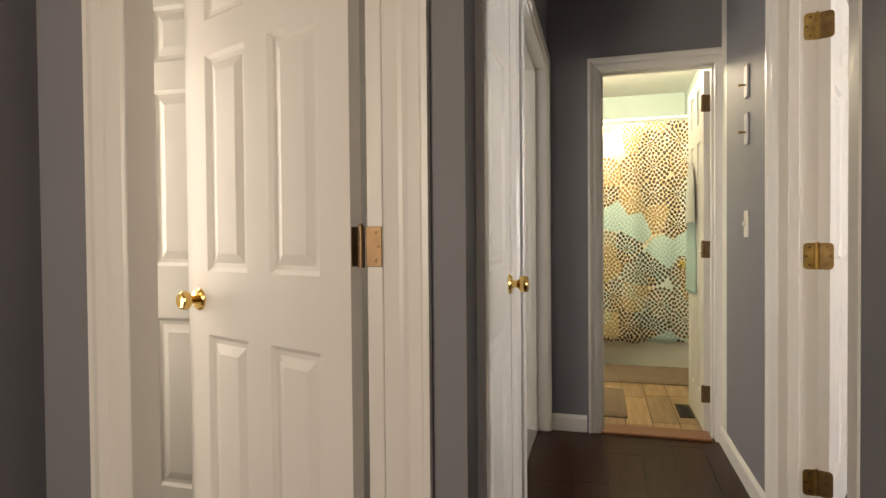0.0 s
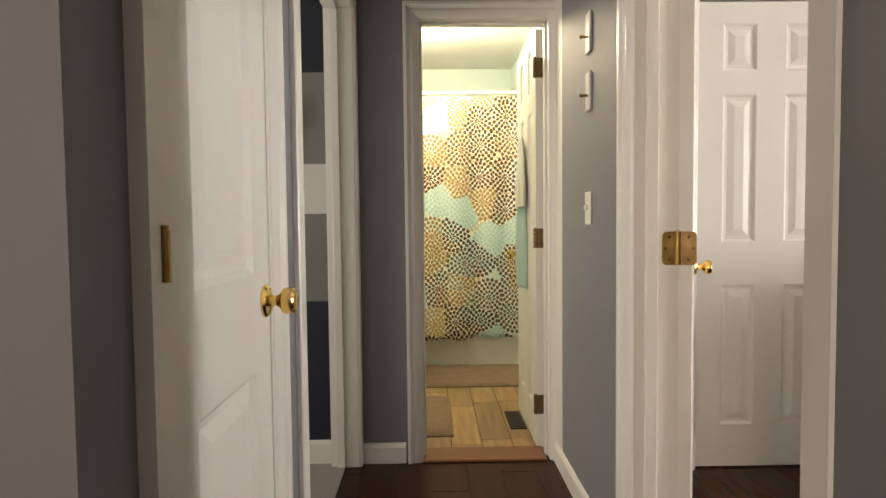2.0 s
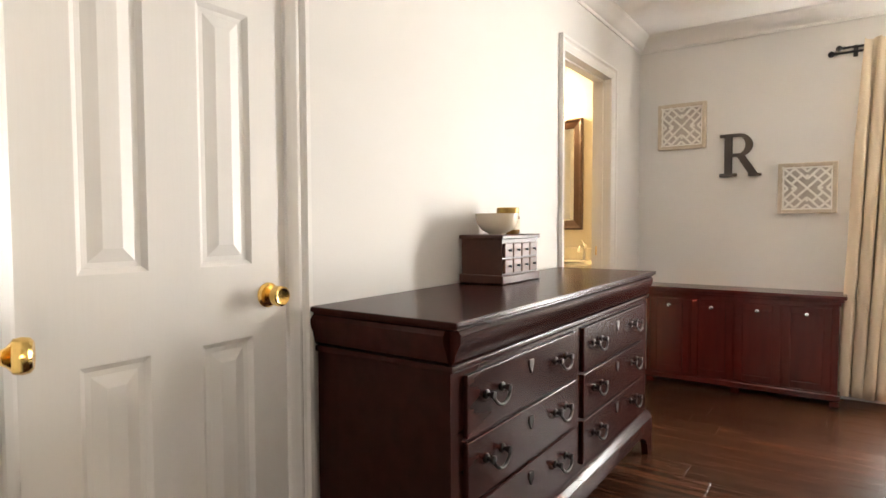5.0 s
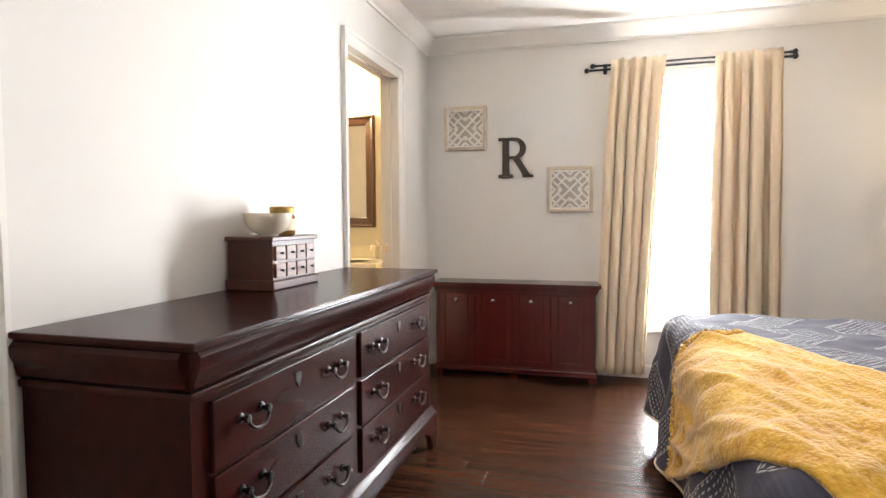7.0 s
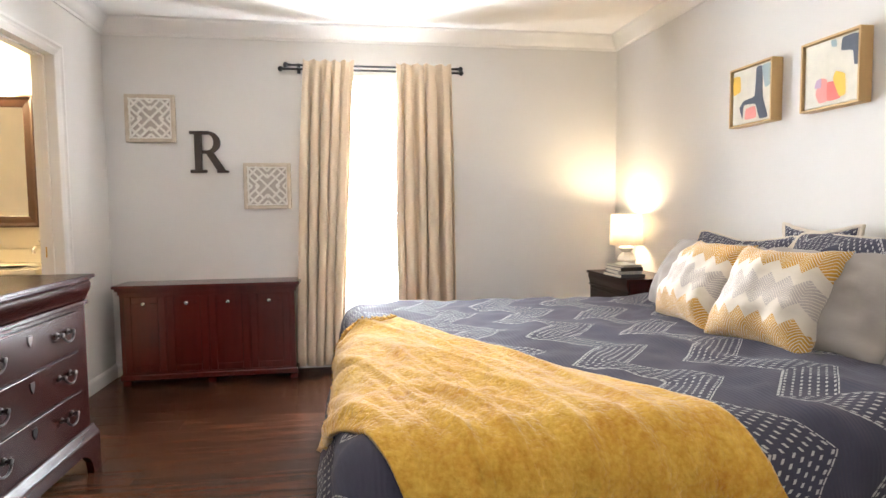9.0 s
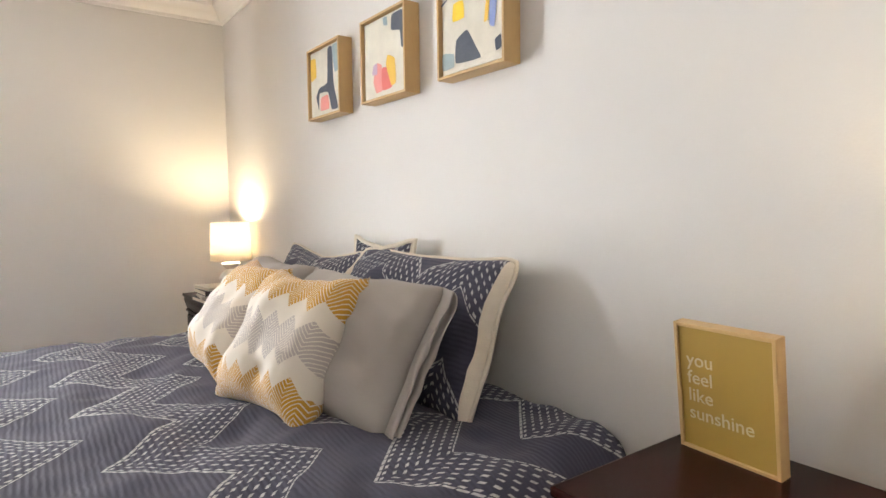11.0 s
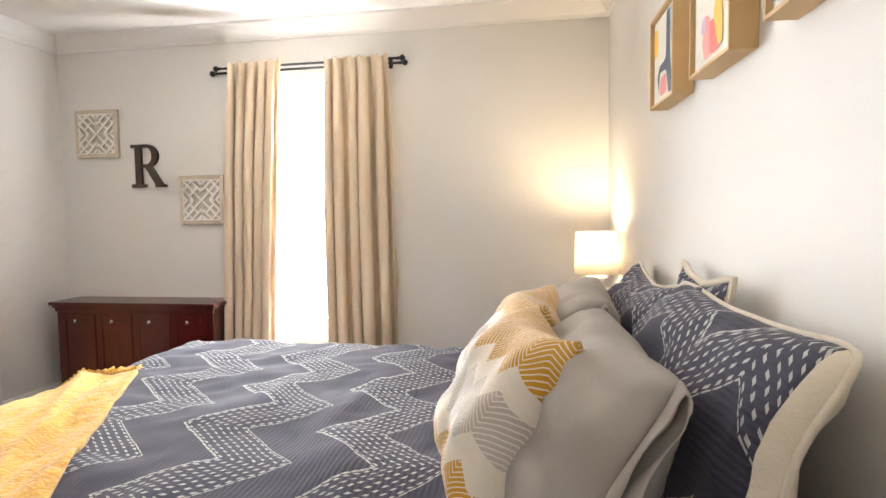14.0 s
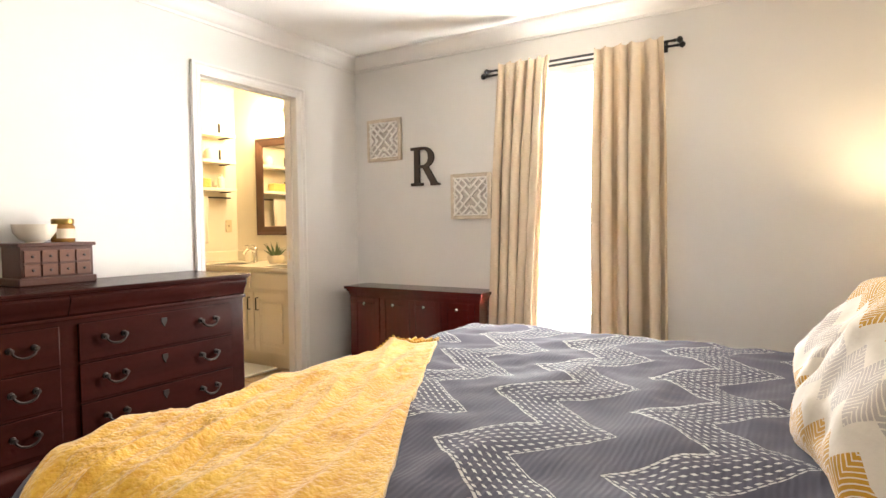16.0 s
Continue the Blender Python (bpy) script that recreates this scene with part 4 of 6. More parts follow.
BX0, BX1, BY1, BZ, BR = 2.31, 4.12, 1.61, 0.612, 0.10


def drape(u, v, off=0.0):
    """A point of cloth laid over the bed: (u, v) run flat over the top, then round the edge and down."""
    bu, bv = min(max(u, BX0), BX1), min(v, BY1)
    du, dv = u - bu, v - bv
    d = math.hypot(du, dv)
    if d < 1e-6:
        return Vector((u, v, BZ + off))
    n = Vector((du / d, dv / d, 0))
    q = BR * math.pi / 2
    if d < q:
        a = d / BR
        return Vector((bu, bv, 0)) + n * ((BR + off) * math.sin(a)) + Vector((0, 0, BZ - BR + (BR + off) * math.cos(a)))
    e = d - q
    return Vector((bu, bv, 0)) + n * (BR + off + 0.10 * e) + Vector((0, 0, BZ - BR - e * 0.99))


def cloth(name, rows, cols, where, mat, parent, uv=None, label="", thick=0.012):
    bm = bmesh.new()
    lay = bm.loops.layers.uv.new("UVMap")
    grid, flat = [], {}
    for i in range(rows + 1):
        line = []
        for j in range(cols + 1):
            p, q = where(i / rows, j / cols)
            vtx = bm.verts.new(p)
            flat[vtx] = q
            line.append(vtx)
        grid.append(line)
    for a, b in zip(grid, grid[1:]):
        for j in range(cols):
            f = bm.faces.new((a[j], b[j], b[j + 1], a[j + 1]))
            for lp in f.loops:
                lp[lay].uv = flat[lp.vert]
    ob = part(name, bm, mat, parent, label, smooth="all")
    so = ob.modifiers.new("thickness", "SOLIDIFY")
    so.thickness, so.offset = thick, -1
    return ob


bed = thing("bed", "low bed with dark frame and box mattress", "bed")
part("frame", boxes((2.36, -0.37, 0.10, 4.07, 1.63, 0.24), bevel=0.01), IRON, bed, "black bed frame")
for x in (2.40, 4.03):
    for y in (-0.30, 1.56):
        part("leg", boxes((x - 0.03, y - 0.03, 0, x + 0.03, y + 0.03, 0.11), bevel=0.004), IRON, bed)
part("mattress", boxes((2.34, -0.385, 0.235, 4.09, 1.65, 0.592), bevel=0.05, seg=3), material("white_mattress_ticking", (0.70, 0.69, 0.67), 0.9, scale=30), bed, "white mattress")


def quilt_at(a, b):
    u = BX0 - 0.56 + a * (BX1 - BX0 + 1.12)
    v = -0.37 + b * (BY1 + 0.37 + 0.54)
    p = Vector((u, v, 0))
    wr = 0.014 * noise.noise(p * 2.3) - 0.024 * abs(noise.noise(p * 3.4 + Vector((3, 1, 0)))) - 0.012 * abs(noise.noise(Vector((p.x * 5 - p.y * 4, p.x * 7 + p.y * 9, 2)))) + 0.006 * noise.noise(p * 11) + 0.014
    wr += 0.018 * math.exp(-((v - 0.50 - 0.45 * (u - 2.9)) / 0.06) ** 2) * math.exp(-((u - 3.05) / 0.30) ** 2)
    wr += 0.012 * math.exp(-((v - 0.95 + 0.30 * (u - 3.3)) / 0.06) ** 2) * math.exp(-((u - 3.35) / 0.28) ** 2)
    out = max(0, BX0 - u, u - BX1, v - BY1)
    wr += 0.045 * min(1, out / 0.35) * math.sin(9 * (u if v > BY1 else v) + 1.7)
    return drape(u, v, 0.012 + wr), (u, v)


quilt = thing("comforter", "charcoal quilted comforter with white stitched zigzag bands", "comforter")
cloth("cover", 150, 140, quilt_at, QUILT, quilt, thick=0.014)


def hem_point(u, v):
    a = (u - (BX0 - 0.56)) / (BX1 - BX0 + 1.12)
    b = (v + 0.37) / (BY1 + 0.37 + 0.54)
    return quilt_at(a, b)[0]


bm = bmesh.new()
loop = [(BX0 - 0.56, -0.37 + 0.04 * k) for k in range(65)]
loop = [q for q in loop if q[1] < BY1 + 0.54] + [(BX0 - 0.56 + 0.04 * k, BY1 + 0.54) for k in range(74)] + [(BX1 + 0.56, BY1 + 0.54 - 0.04 * k) for k in range(65)]
pts = [hem_point(*q) for q in loop]
tube(bm, pts, 0.006, 6)
part("piping", bm, PIPING, quilt, "cream piped hem")

# throw
m, b, N, t = fabric("mustard_chenille_throw", 0.95)
src = t.nodes.new("ShaderNodeTexCoord").outputs["Object"]
big, fine = N.noise(src, 7, 5), N.noise(src, 90, 3)
mid = N.noise(src, 32, 4)
f = N.m("MULTIPLY_ADD", N.m("ADD", N.m("ADD", big, mid), fine), 0.95, -0.92)
t.links.new(N.mix(f, (0.50, 0.205, 0.004), (0.80, 0.52, 0.085)), b.inputs["Base Color"])
bp = t.nodes.new("ShaderNodeBump")
bp.inputs["Strength"].default_value, bp.inputs["Distance"].default_value = 1.0, 0.006
t.links.new(N.m("ADD", fine, mid), bp.inputs["Height"])
t.links.new(bp.outputs[0], b.inputs["Normal"])
MUSTARD = m
b.inputs["Sheen Weight"].default_value, b.inputs["Sheen Roughness"].default_value = 0.45, 0.4
TC = [Vector((3.56, 1.49, 0)), Vector((3.22, 2.10, 0)), Vector((1.86, 1.42, 0)), Vector((1.76, 0.60, 0))]


def throw_at(a, b):
    """a runs along the throw from its fringed far end, b from the pillow side to the hanging side."""
    e0 = TC[0].lerp(TC[3], a)
    e1 = TC[1].lerp(TC[2], a)
    p = e0.lerp(e1, b)
    p.y += 0.03 * math.sin(5 * a) * (1 - b) - 0.05 * math.sin(math.pi * a) * (1 - b) ** 2
    along = Vector((p.x * 0.93 + p.y * 0.37, -p.x * 0.37 + p.y * 0.93, 0))
    wr = 0.016 - 0.052 * abs(noise.noise(Vector((along.x * 0.9, along.y * 6.5, 4)))) ** 0.7 + 0.010 - 0.030 * abs(noise.noise(Vector((along.x * 2.0 + 5, along.y * 15, 9)))) ** 0.8 + 0.004 * noise.noise(p * 18)
    wr *= 0.55 + 0.45 * min(1, 3 * b)
    lift = 0.034 + 0.008 * math.exp(-a * 10)
    base = quilt_at((p.x - (BX0 - 0.56)) / (BX1 - BX0 + 1.12), (p.y + 0.37) / (BY1 + 0.91))[0]
    mine = drape(p.x, p.y, lift + wr)
    flat = drape(p.x, p.y, 0.0)
    return mine if (mine - flat).length > (base - flat).length + 0.008 else base + (mine - flat).normalized() * 0.014, (p.x, p.y)


throw = thing("throw_blanket", "mustard yellow chenille throw with fringe across the bed", "throw blanket")
cloth("cloth", 120, 90, throw_at, MUSTARD, throw, thick=0.016)
bm = bmesh.new()
rnd = random.Random(5)
for k in range(64):
    b_ = (k + 0.5) / 64
    p, _ = throw_at(0.0, b_)
    _, q = throw_at(0.0, b_)
    pts = [p + Vector((0, 0, 0.004))]
    u, v = q
    for j in range(1, 4):
        w_ = drape(u + 0.020 * j + rnd.uniform(-0.008, 0.008), v + 0.006 * j + rnd.uniform(-0.008, 0.008), 0.035 + 0.012 * rnd.random())
        pts.append(w_)
    for a, c in zip(pts, pts[1:]):
        cyl(bm, a, c, 0.0055, 0.0045, 6)
    bmesh.ops.create_icosphere(bm, subdivisions=1, radius=0.009, matrix=Matrix.Translation(pts[1]))
part("fringe", bm, MUSTARD, throw, "knotted mustard fringe", smooth=True)


def outline(u, v, w, h):
    """A pillow's plan: slightly hollow sides and rounded corners."""
    k = 1 - (0.02 if w < 0.5 else 0.07) * (u * v) ** 8
    hol = 0.15 if w < 0.5 else 0.06
    wave = 0.006 * noise.noise(Vector((u * 2.2, v * 2.2, w * 31 + h * 17)))
    return u * w / 2 * (1 - hol * (1 - v * v) * abs(u) ** 3) * k + wave * abs(u), v * h / 2 * (1 - hol * (1 - u * u) * abs(v) ** 3) * k + wave * abs(v)


def pillow(name, label, w, h, T, mat, where, seed, back=None, flange=0.0, group="", sag=0.0, cuff=0.0):
    """A stuffed pillow: local x wide, y high, z thick; pinched edges, creases, an optional flat flange and an open cuff at its low x end."""
    th = thing(name, label, "pillow", group, where)
    bm = bmesh.new()
    n = 30
    for side in (1, -1):
        grid = []
        for i in range(n + 1):
            line = []
            for j in range(n + 1):
                u, v = -1 + 2 * i / n, -1 + 2 * j / n
                x, y = outline(u, v, w, h)
                e = max(0.0, (1 - abs(u) ** 2.6)) ** 0.55 * max(0.0, (1 - abs(v) ** 2.6)) ** 0.55
                p = Vector((x * 6 + seed * 3.1, y * 6, side))
                cre = 0.024 * noise.noise(p) - 0.022 * abs(noise.noise(p * 1.5 + Vector((7, 2, 0)))) + 0.010 * noise.noise(p * 3.2) + 0.016 * abs(noise.noise(Vector((u * 2 + seed, v * 2, 5)))) * (u * u + v * v) * 0.5
                z = side * (T / 2 * e + cre * min(1, e * 2.5))
                y2 = y - sag * (1 - abs(u)) * max(0, v) * h
                line.append(bm.verts.new((x, y2, z + 0.02 * noise.noise(Vector((u * 1.3, v * 1.3, seed))))))
            grid.append(line)
        for a, b in zip(grid, grid[1:]):
            for j in range(n):
                f = bm.faces.new((a[j], b[j], b[j + 1], a[j + 1]))
                f.material_index = 1 if back and (side > 0 or grid.index(a) < 1) else 0
    bmesh.ops.remove_doubles(bm, verts=bm.verts, dist=0.0006)
    part("case", bm, [mat, back] if back else mat, th, smooth="all")
    if cuff:
        bm = bmesh.new()
        sheets = []
        for side in (1, -1):
            rows_ = []
            for i in range(7):
                f = i / 6
                line = []
                for j in range(n + 1):
                    v = -1 + 2 * j / n
                    x, y = outline(-1, v, w, h)
                    zz = 0.02 * noise.noise(Vector((-1.3, v * 1.3, seed)))
                    open_ = side * (0.003 + 0.010 * f * (1 - v * v) ** 0.5)
                    line.append(bm.verts.new((x - cuff * f, y * (1 - 0.04 * f), zz + open_ + 0.018 * f * noise.noise(Vector((f * 2, v * 3, seed + 2))))))
                rows_.append(line)
            for a, b in zip(rows_, rows_[1:]):
                for j in range(n):
                    bm.faces.new((a[j], b[j], b[j + 1], a[j + 1]))
            sheets.append(rows_)
        for k in (0, n):
            for i in range(6):
                bm.faces.new((sheets[0][i][k], sheets[0][i + 1][k], sheets[1][i + 1][k], sheets[1][i][k]))
        ob = part("cuff", bm, mat, th, smooth="all")
        so = ob.modifiers.new("thickness", "SOLIDIFY")
        so.thickness = 0.003
    if flange:
        bm = bmesh.new()
        steps = 26
        ring = []
        for k in range(4 * steps):
            s, r = divmod(k, steps)
            f = -1 + 2 * r / steps
            u, v = ((f, -1), (1, f), (-f, 1), (-1, -f))[s]
            x, y = outline(u, v, w, h)
            y -= sag * (1 - abs(u)) * max(0, v) * h
            zz = 0.02 * noise.noise(Vector((u * 1.3, v * 1.3, seed)))
            wob = flange * (0.22 * math.sin(k * 0.55 + seed) + 0.25 * math.sin(k * 0.23))
            ox, oy = u * flange * (1 if abs(u) > 0.999 else 0.0), v * flange * (1 if abs(v) > 0.999 else 0.0)
            ring.append((bm.verts.new((x * 0.985, y * 0.985, zz - 0.004)), bm.verts.new((x + ox, y + oy, zz + wob - 0.004)), bm.verts.new((x + ox, y + oy, zz + wob + 0.005)), bm.verts.new((x * 0.985, y * 0.985, zz + 0.005))))
        for k in range(len(ring)):
            a, b = ring[k], ring[(k + 1) % len(ring)]
            for j in range(4):
                bm.faces.new((a[j], a[(j + 1) % 4], b[(j + 1) % 4], b[j]))
        part("flange", bm, back or mat, th, smooth="all")
    return th


GREYCOTTON = material("light_grey_cotton", (0.37, 0.33, 0.295), 0.85, tint=(0.33, 0.295, 0.26), scale=6, bump=0.25, bump_scale=14)
# zigzag cushion fabric
m, b, N, t = fabric("white_mustard_grey_zigzag", 0.85)
tc = t.nodes.new("ShaderNodeTexCoord").outputs["Object"]
sep = t.nodes.new("ShaderNodeSeparateXYZ")
t.links.new(tc, sep.inputs[0])
x, y = sep.outputs[0], sep.outputs[1]
w = N.m("SUBTRACT", N.m("ADD", y, 0.028), N.m("MULTIPLY", N.tri(N.m("ADD", x, 5.0), 0.064), 0.038))
aw = N.m("ABSOLUTE", w)
grey = N.less(aw, 0.046)
must = N.m("GREATER_THAN", aw, 0.100)
her = N.less(N.m("FRACT", N.m("DIVIDE", N.m("ADD", N.m("ADD", y, 3.0), N.m("MULTIPLY", N.tri(N.m("ADD", x, 5.0), 0.064), 0.038)), 0.0115)), 0.74)
soft = N.noise(tc, 6)
col = N.mix(N.m("MULTIPLY", grey, N.m("MULTIPLY", her, N.m("ADD", 0.40, N.m("MULTIPLY", soft, 0.6)))), (0.72, 0.65, 0.55), (0.38, 0.33, 0.31))
col = N.mix(N.m("MULTIPLY", must, N.m("MULTIPLY", her, N.m("ADD", 0.72, N.m("MULTIPLY", soft, 0.5)))), col, (0.52, 0.26, 0.008))
t.links.new(col, b.inputs["Base Color"])
bp = t.nodes.new("ShaderNodeBump")
bp.inputs["Strength"].default_value, bp.inputs["Distance"].default_value = 0.3, 0.01
t.links.new(N.noise(tc, 18, 5), bp.inputs["Height"])
t.links.new(bp.outputs[0], b.inputs["Normal"])
ZIGZAG = m

pillow("sham_pillow", "charcoal quilted sham pillow with cream back", 0.82, 0.48, 0.20, SHAMQUILT, pose(2.935, -0.215, 0.800, 90 + 25, 0, 3), 1, PIPING, 0.006, "quilted shams", 0.03)
pillow("sham_pillow", "charcoal quilted sham pillow with cream back", 0.82, 0.47, 0.18, SHAMQUILT, pose(3.72, -0.215, 0.785, 90 + 24, 0, -2), 2, PIPING, 0.006, "quilted shams", 0.09)
pillow("bed_pillow", "dark charcoal pillow tucked against the wall", 0.42, 0.40, 0.09, SHAMQUILT, pose(3.27, -0.300, 0.845, 90 + 10, 0, 0), 3, PIPING, 0.012, "", 0.02)
pillow("grey_pillow", "plain light grey pillow leaning on the shams", 0.68, 0.43, 0.27, GREYCOTTON, pose(2.905, -0.005, 0.776, 90 + 30, 0, 4), 4, None, 0.0, "plain grey pillows", 0.04, 0.045)
pillow("grey_pillow", "plain light grey pillow leaning on the shams", 0.68, 0.43, 0.26, GREYCOTTON, pose(3.66, -0.02, 0.776, 90 + 30, 0, -3), 5, None, 0.0, "plain grey pillows", 0.05, 0.045)
pillow("zigzag_cushion", "white cushion with mustard and grey zigzags", 0.45, 0.43, 0.23, ZIGZAG, pose(2.94, 0.145, 0.790, 90 + 31, 0, 11), 6, None, 0.0, "zigzag cushions", 0.02)
pillow("zigzag_cushion", "white cushion with mustard and grey zigzags", 0.45, 0.43, 0.23, ZIGZAG, pose(3.375, 0.150, 0.790, 90 + 31, 0, -4), 7, None, 0.0, "zigzag cushions", 0.02)

# ---- bedroom: nightstands, lamps ----
NSZ = 0.690


def nightstand(x0, x1, label, y0=-0.388):
    ns = thing("nightstand", label, "nightstand", "bedside nightstands")
    y1 = 0.030
    part("body", boxes((x0 + 0.02, y0, 0.09, x1 - 0.02, y1 - 0.022, 0.603)), CHERRY, ns)
    part("top", boxes((x0, y0, NSZ - 0.018, x1, y1, NSZ), bevel=0.005, seg=2), CHERRY, ns, "polished cherry top")
    bm = bmesh.new()
    extrude_profile(bm, [(0, 0), (0.003, 0), (0.006, 0.015), (0.014, 0.035), (0.018, 0.055), (0.014, 0.070), (0, 0.070)], (x1 - 0.02, y1 - 0.022, 0.602), (x0 + 0.02, y1 - 0.022, 0.602))
    box(bm, x0 + 0.008, y0, 0.603, x1 - 0.008, y1 - 0.0225, 0.671)
    part("top_drawer", bm, CHERRY, ns, "curved ogee drawer front", smooth=True)
    part("waist_moulding", boxes((x0 + 0.010, y0, 0.588, x1 - 0.010, y1 - 0.012, 0.603), bevel=0.005), CHERRY, ns)
    part("base_moulding", boxes((x0 + 0.004, y0, 0.085, x1 - 0.004, y1 - 0.004, 0.150), bevel=0.008), CHERRY, ns)
    for z0, z1 in ((0.165, 0.362), (0.374, 0.576)):
        dw = part("drawer", boxes((x0 + 0.05, y1 - 0.034, z0, x1 - 0.05, y1 - 0.012, z1), bevel=0.004), CHERRY, ns)
        for q in (0.28, 0.72):
            x, z, y, w = x0 + (x1 - x0) * q, (z0 + z1) / 2 + 0.01, y1 - 0.012, 0.08
            pull_parts(dw, x, z, y, w, 1)
    for x in (x0 + 0.03, x1 - 0.03):
        for y in (y0 + 0.03, y1 - 0.035):
            part("foot", boxes((x - 0.026, y - 0.026, 0, x + 0.026, y + 0.026, 0.09), bevel=0.006), CHERRY, ns)
    return ns


nightstand(1.425, 2.085, "dark cherry nightstand beside the bed with a gold sign")
nightstand(4.325, 4.955, "dark cherry nightstand beside the bed with lamp and books", -0.340)
WHITECERAMIC = material("white_glazed_ceramic", (0.80, 0.77, 0.72), 0.18, scale=10)
m = bpy.data.materials.new("white_fabric_shade")
m.use_nodes = True
nt = m.node_tree
pb = nt.nodes["Principled BSDF"]
pb.inputs["Base Color"].default_value, pb.inputs["Roughness"].default_value = (0.86, 0.80, 0.70, 1), 0.9
tr = nt.nodes.new("ShaderNodeBsdfTranslucent")
tr.inputs[0].default_value = (0.97, 0.93, 0.86, 1)
ms = nt.nodes.new("ShaderNodeMixShader")
ms.inputs[0].default_value = 0.6
nt.links.new(pb.outputs[0], ms.inputs[1])
nt.links.new(tr.outputs[0], ms.inputs[2])
nt.links.new(ms.outputs[0], nt.nodes["Material Output"].inputs[0])
SHADE = m
BULB = glow("warm_bulb_glass", (1.0, 0.80, 0.50), 12.0)


def table_lamp(x, y, label):
    lp = thing("table_lamp", label, "table lamp", "bedside lamps", pose(x, y, NSZ))
    part("base", lathe([(0, 0), (0.058, 0), (0.060, 0.006), (0.058, 0.014), (0.036, 0.020), (0.060, 0.052), (0.070, 0.078), (0.058, 0.104), (0.032, 0.126), (0.024, 0.132), (0, 0.132)], None, 8), WHITECERAMIC, lp, "white faceted ceramic base")
    part("neck", lathe([(0, 0.130), (0.022, 0.130), (0.040, 0.142), (0.052, 0.160), (0.040, 0.170), (0.012, 0.176), (0.012, 0.270), (0, 0.270)], None, 20), WHITECERAMIC, lp, smooth=True)
    part("bulb", lathe([(0, 0.267), (0.012, 0.269), (0.014, 0.290), (0.026, 0.317), (0.028, 0.340), (0.018, 0.363), (0, 0.369)], None, 18), BULB, lp, "glowing bulb", smooth=True).visible_shadow = False
    bm = bmesh.new()
    cyl(bm, (0, 0, 0.180), (0, 0, 0.396), 0.113, 0.106, 40, caps=False)
    sh = part("shade", bm, SHADE, lp, "white fabric drum shade", smooth="all")
    so = sh.modifiers.new("thickness", "SOLIDIFY")
    so.thickness = 0.0015
    return lp


table_lamp(4.85, -0.22, "lit white ceramic table lamp with drum shade")
table_lamp(1.56, -0.26, "lit white ceramic table lamp with drum shade")
cols = [(0.04, 0.045, 0.05), (0.55, 0.52, 0.46), (0.06, 0.05, 0.045), (0.62, 0.58, 0.5)]
z = NSZ
for k, (w, d, h, r) in enumerate(((0.235, 0.165, 0.022, 4), (0.225, 0.155, 0.018, -5), (0.215, 0.15, 0.024, 2), (0.19, 0.14, 0.014, 9))):
    bk = thing("book", "closed book in a small stack beside the lamp", "book", "books on the nightstand", pose(4.53, -0.045, z, 0, 0, r))
    mt = material("book_cover", cols[k], 0.5, scale=20)
    bm = boxes((-w / 2, -d / 2, 0, w / 2, d / 2, 0.0025), (-w / 2, -d / 2, h - 0.0025, w / 2, d / 2, h), (-w / 2, -d / 2, 0.0025, -w / 2 + 0.003, d / 2, h - 0.0025))
    part("cover", bm, mt, bk)
    part("pages", boxes((-w / 2 + 0.003, -d / 2 + 0.004, 0.0026, w / 2 - 0.004, d / 2 - 0.004, h - 0.0026)), material("book_pages", (0.72, 0.66, 0.55), 0.9, scale=200, stretch=(0.1, 0.1, 6)), bk, "cream pages")
    z += h + 0.0004


def writing(name, text, size, where, mat, parent, spacing=1.0, align="LEFT"):
    cu = bpy.data.curves.new(name, "FONT")
    cu.body, cu.size, cu.extrude, cu.align_x, cu.space_line = text, size, 0.0006, align, spacing
    cu.materials.append(mat)
    ob = new(name, cu)
    ob.parent = parent
    ob.matrix_local = where
    return ob


LIGHTWOOD = material("pale_wood_frame", (0.60, 0.40, 0.18), 0.5, tint=(0.50, 0.32, 0.13), scale=10, stretch=(1, 4, 1), bump=0.08)
WHITEINK = material("white_ink", (0.64, 0.55, 0.36), 0.7)
sg = thing("framed_sign", "gold framed sign with white handwritten words", "sign", at=pose(1.958, -0.300, NSZ, 7, 0, 176))
part("frame", boxes((-0.095, -0.012, 0, -0.088, 0.016, 0.245), (0.088, -0.012, 0, 0.095, 0.016, 0.245), (-0.088, -0.012, 0, 0.088, 0.016, 0.007), (-0.088, -0.012, 0.238, 0.088, 0.016, 0.245), bevel=0.001), LIGHTWOOD, sg, "pale wooden frame")
part("panel", boxes((-0.088, -0.007, 0.007, 0.088, 0.012, 0.238)), material("ochre_gold_paint", (0.42, 0.27, 0.055), 0.45, scale=9), sg, "ochre gold panel")
writing("lettering", "you\nfeel\nlike\nsunshine", 0.036, pose(-0.074, -0.0076, 0.165, 90, 0, 0), WHITEINK, sg, 0.95)

# three pictures over the bed
PAINT = {}


def paint(rgb):
    if rgb not in PAINT:
        PAINT[rgb] = material("artist_paint", rgb, 0.65, tint=tuple(min(1, c * 1.15 + 0.02) for c in rgb), scale=16, amount=0.8, bump=0.25, bump_scale=50)
    return PAINT[rgb]


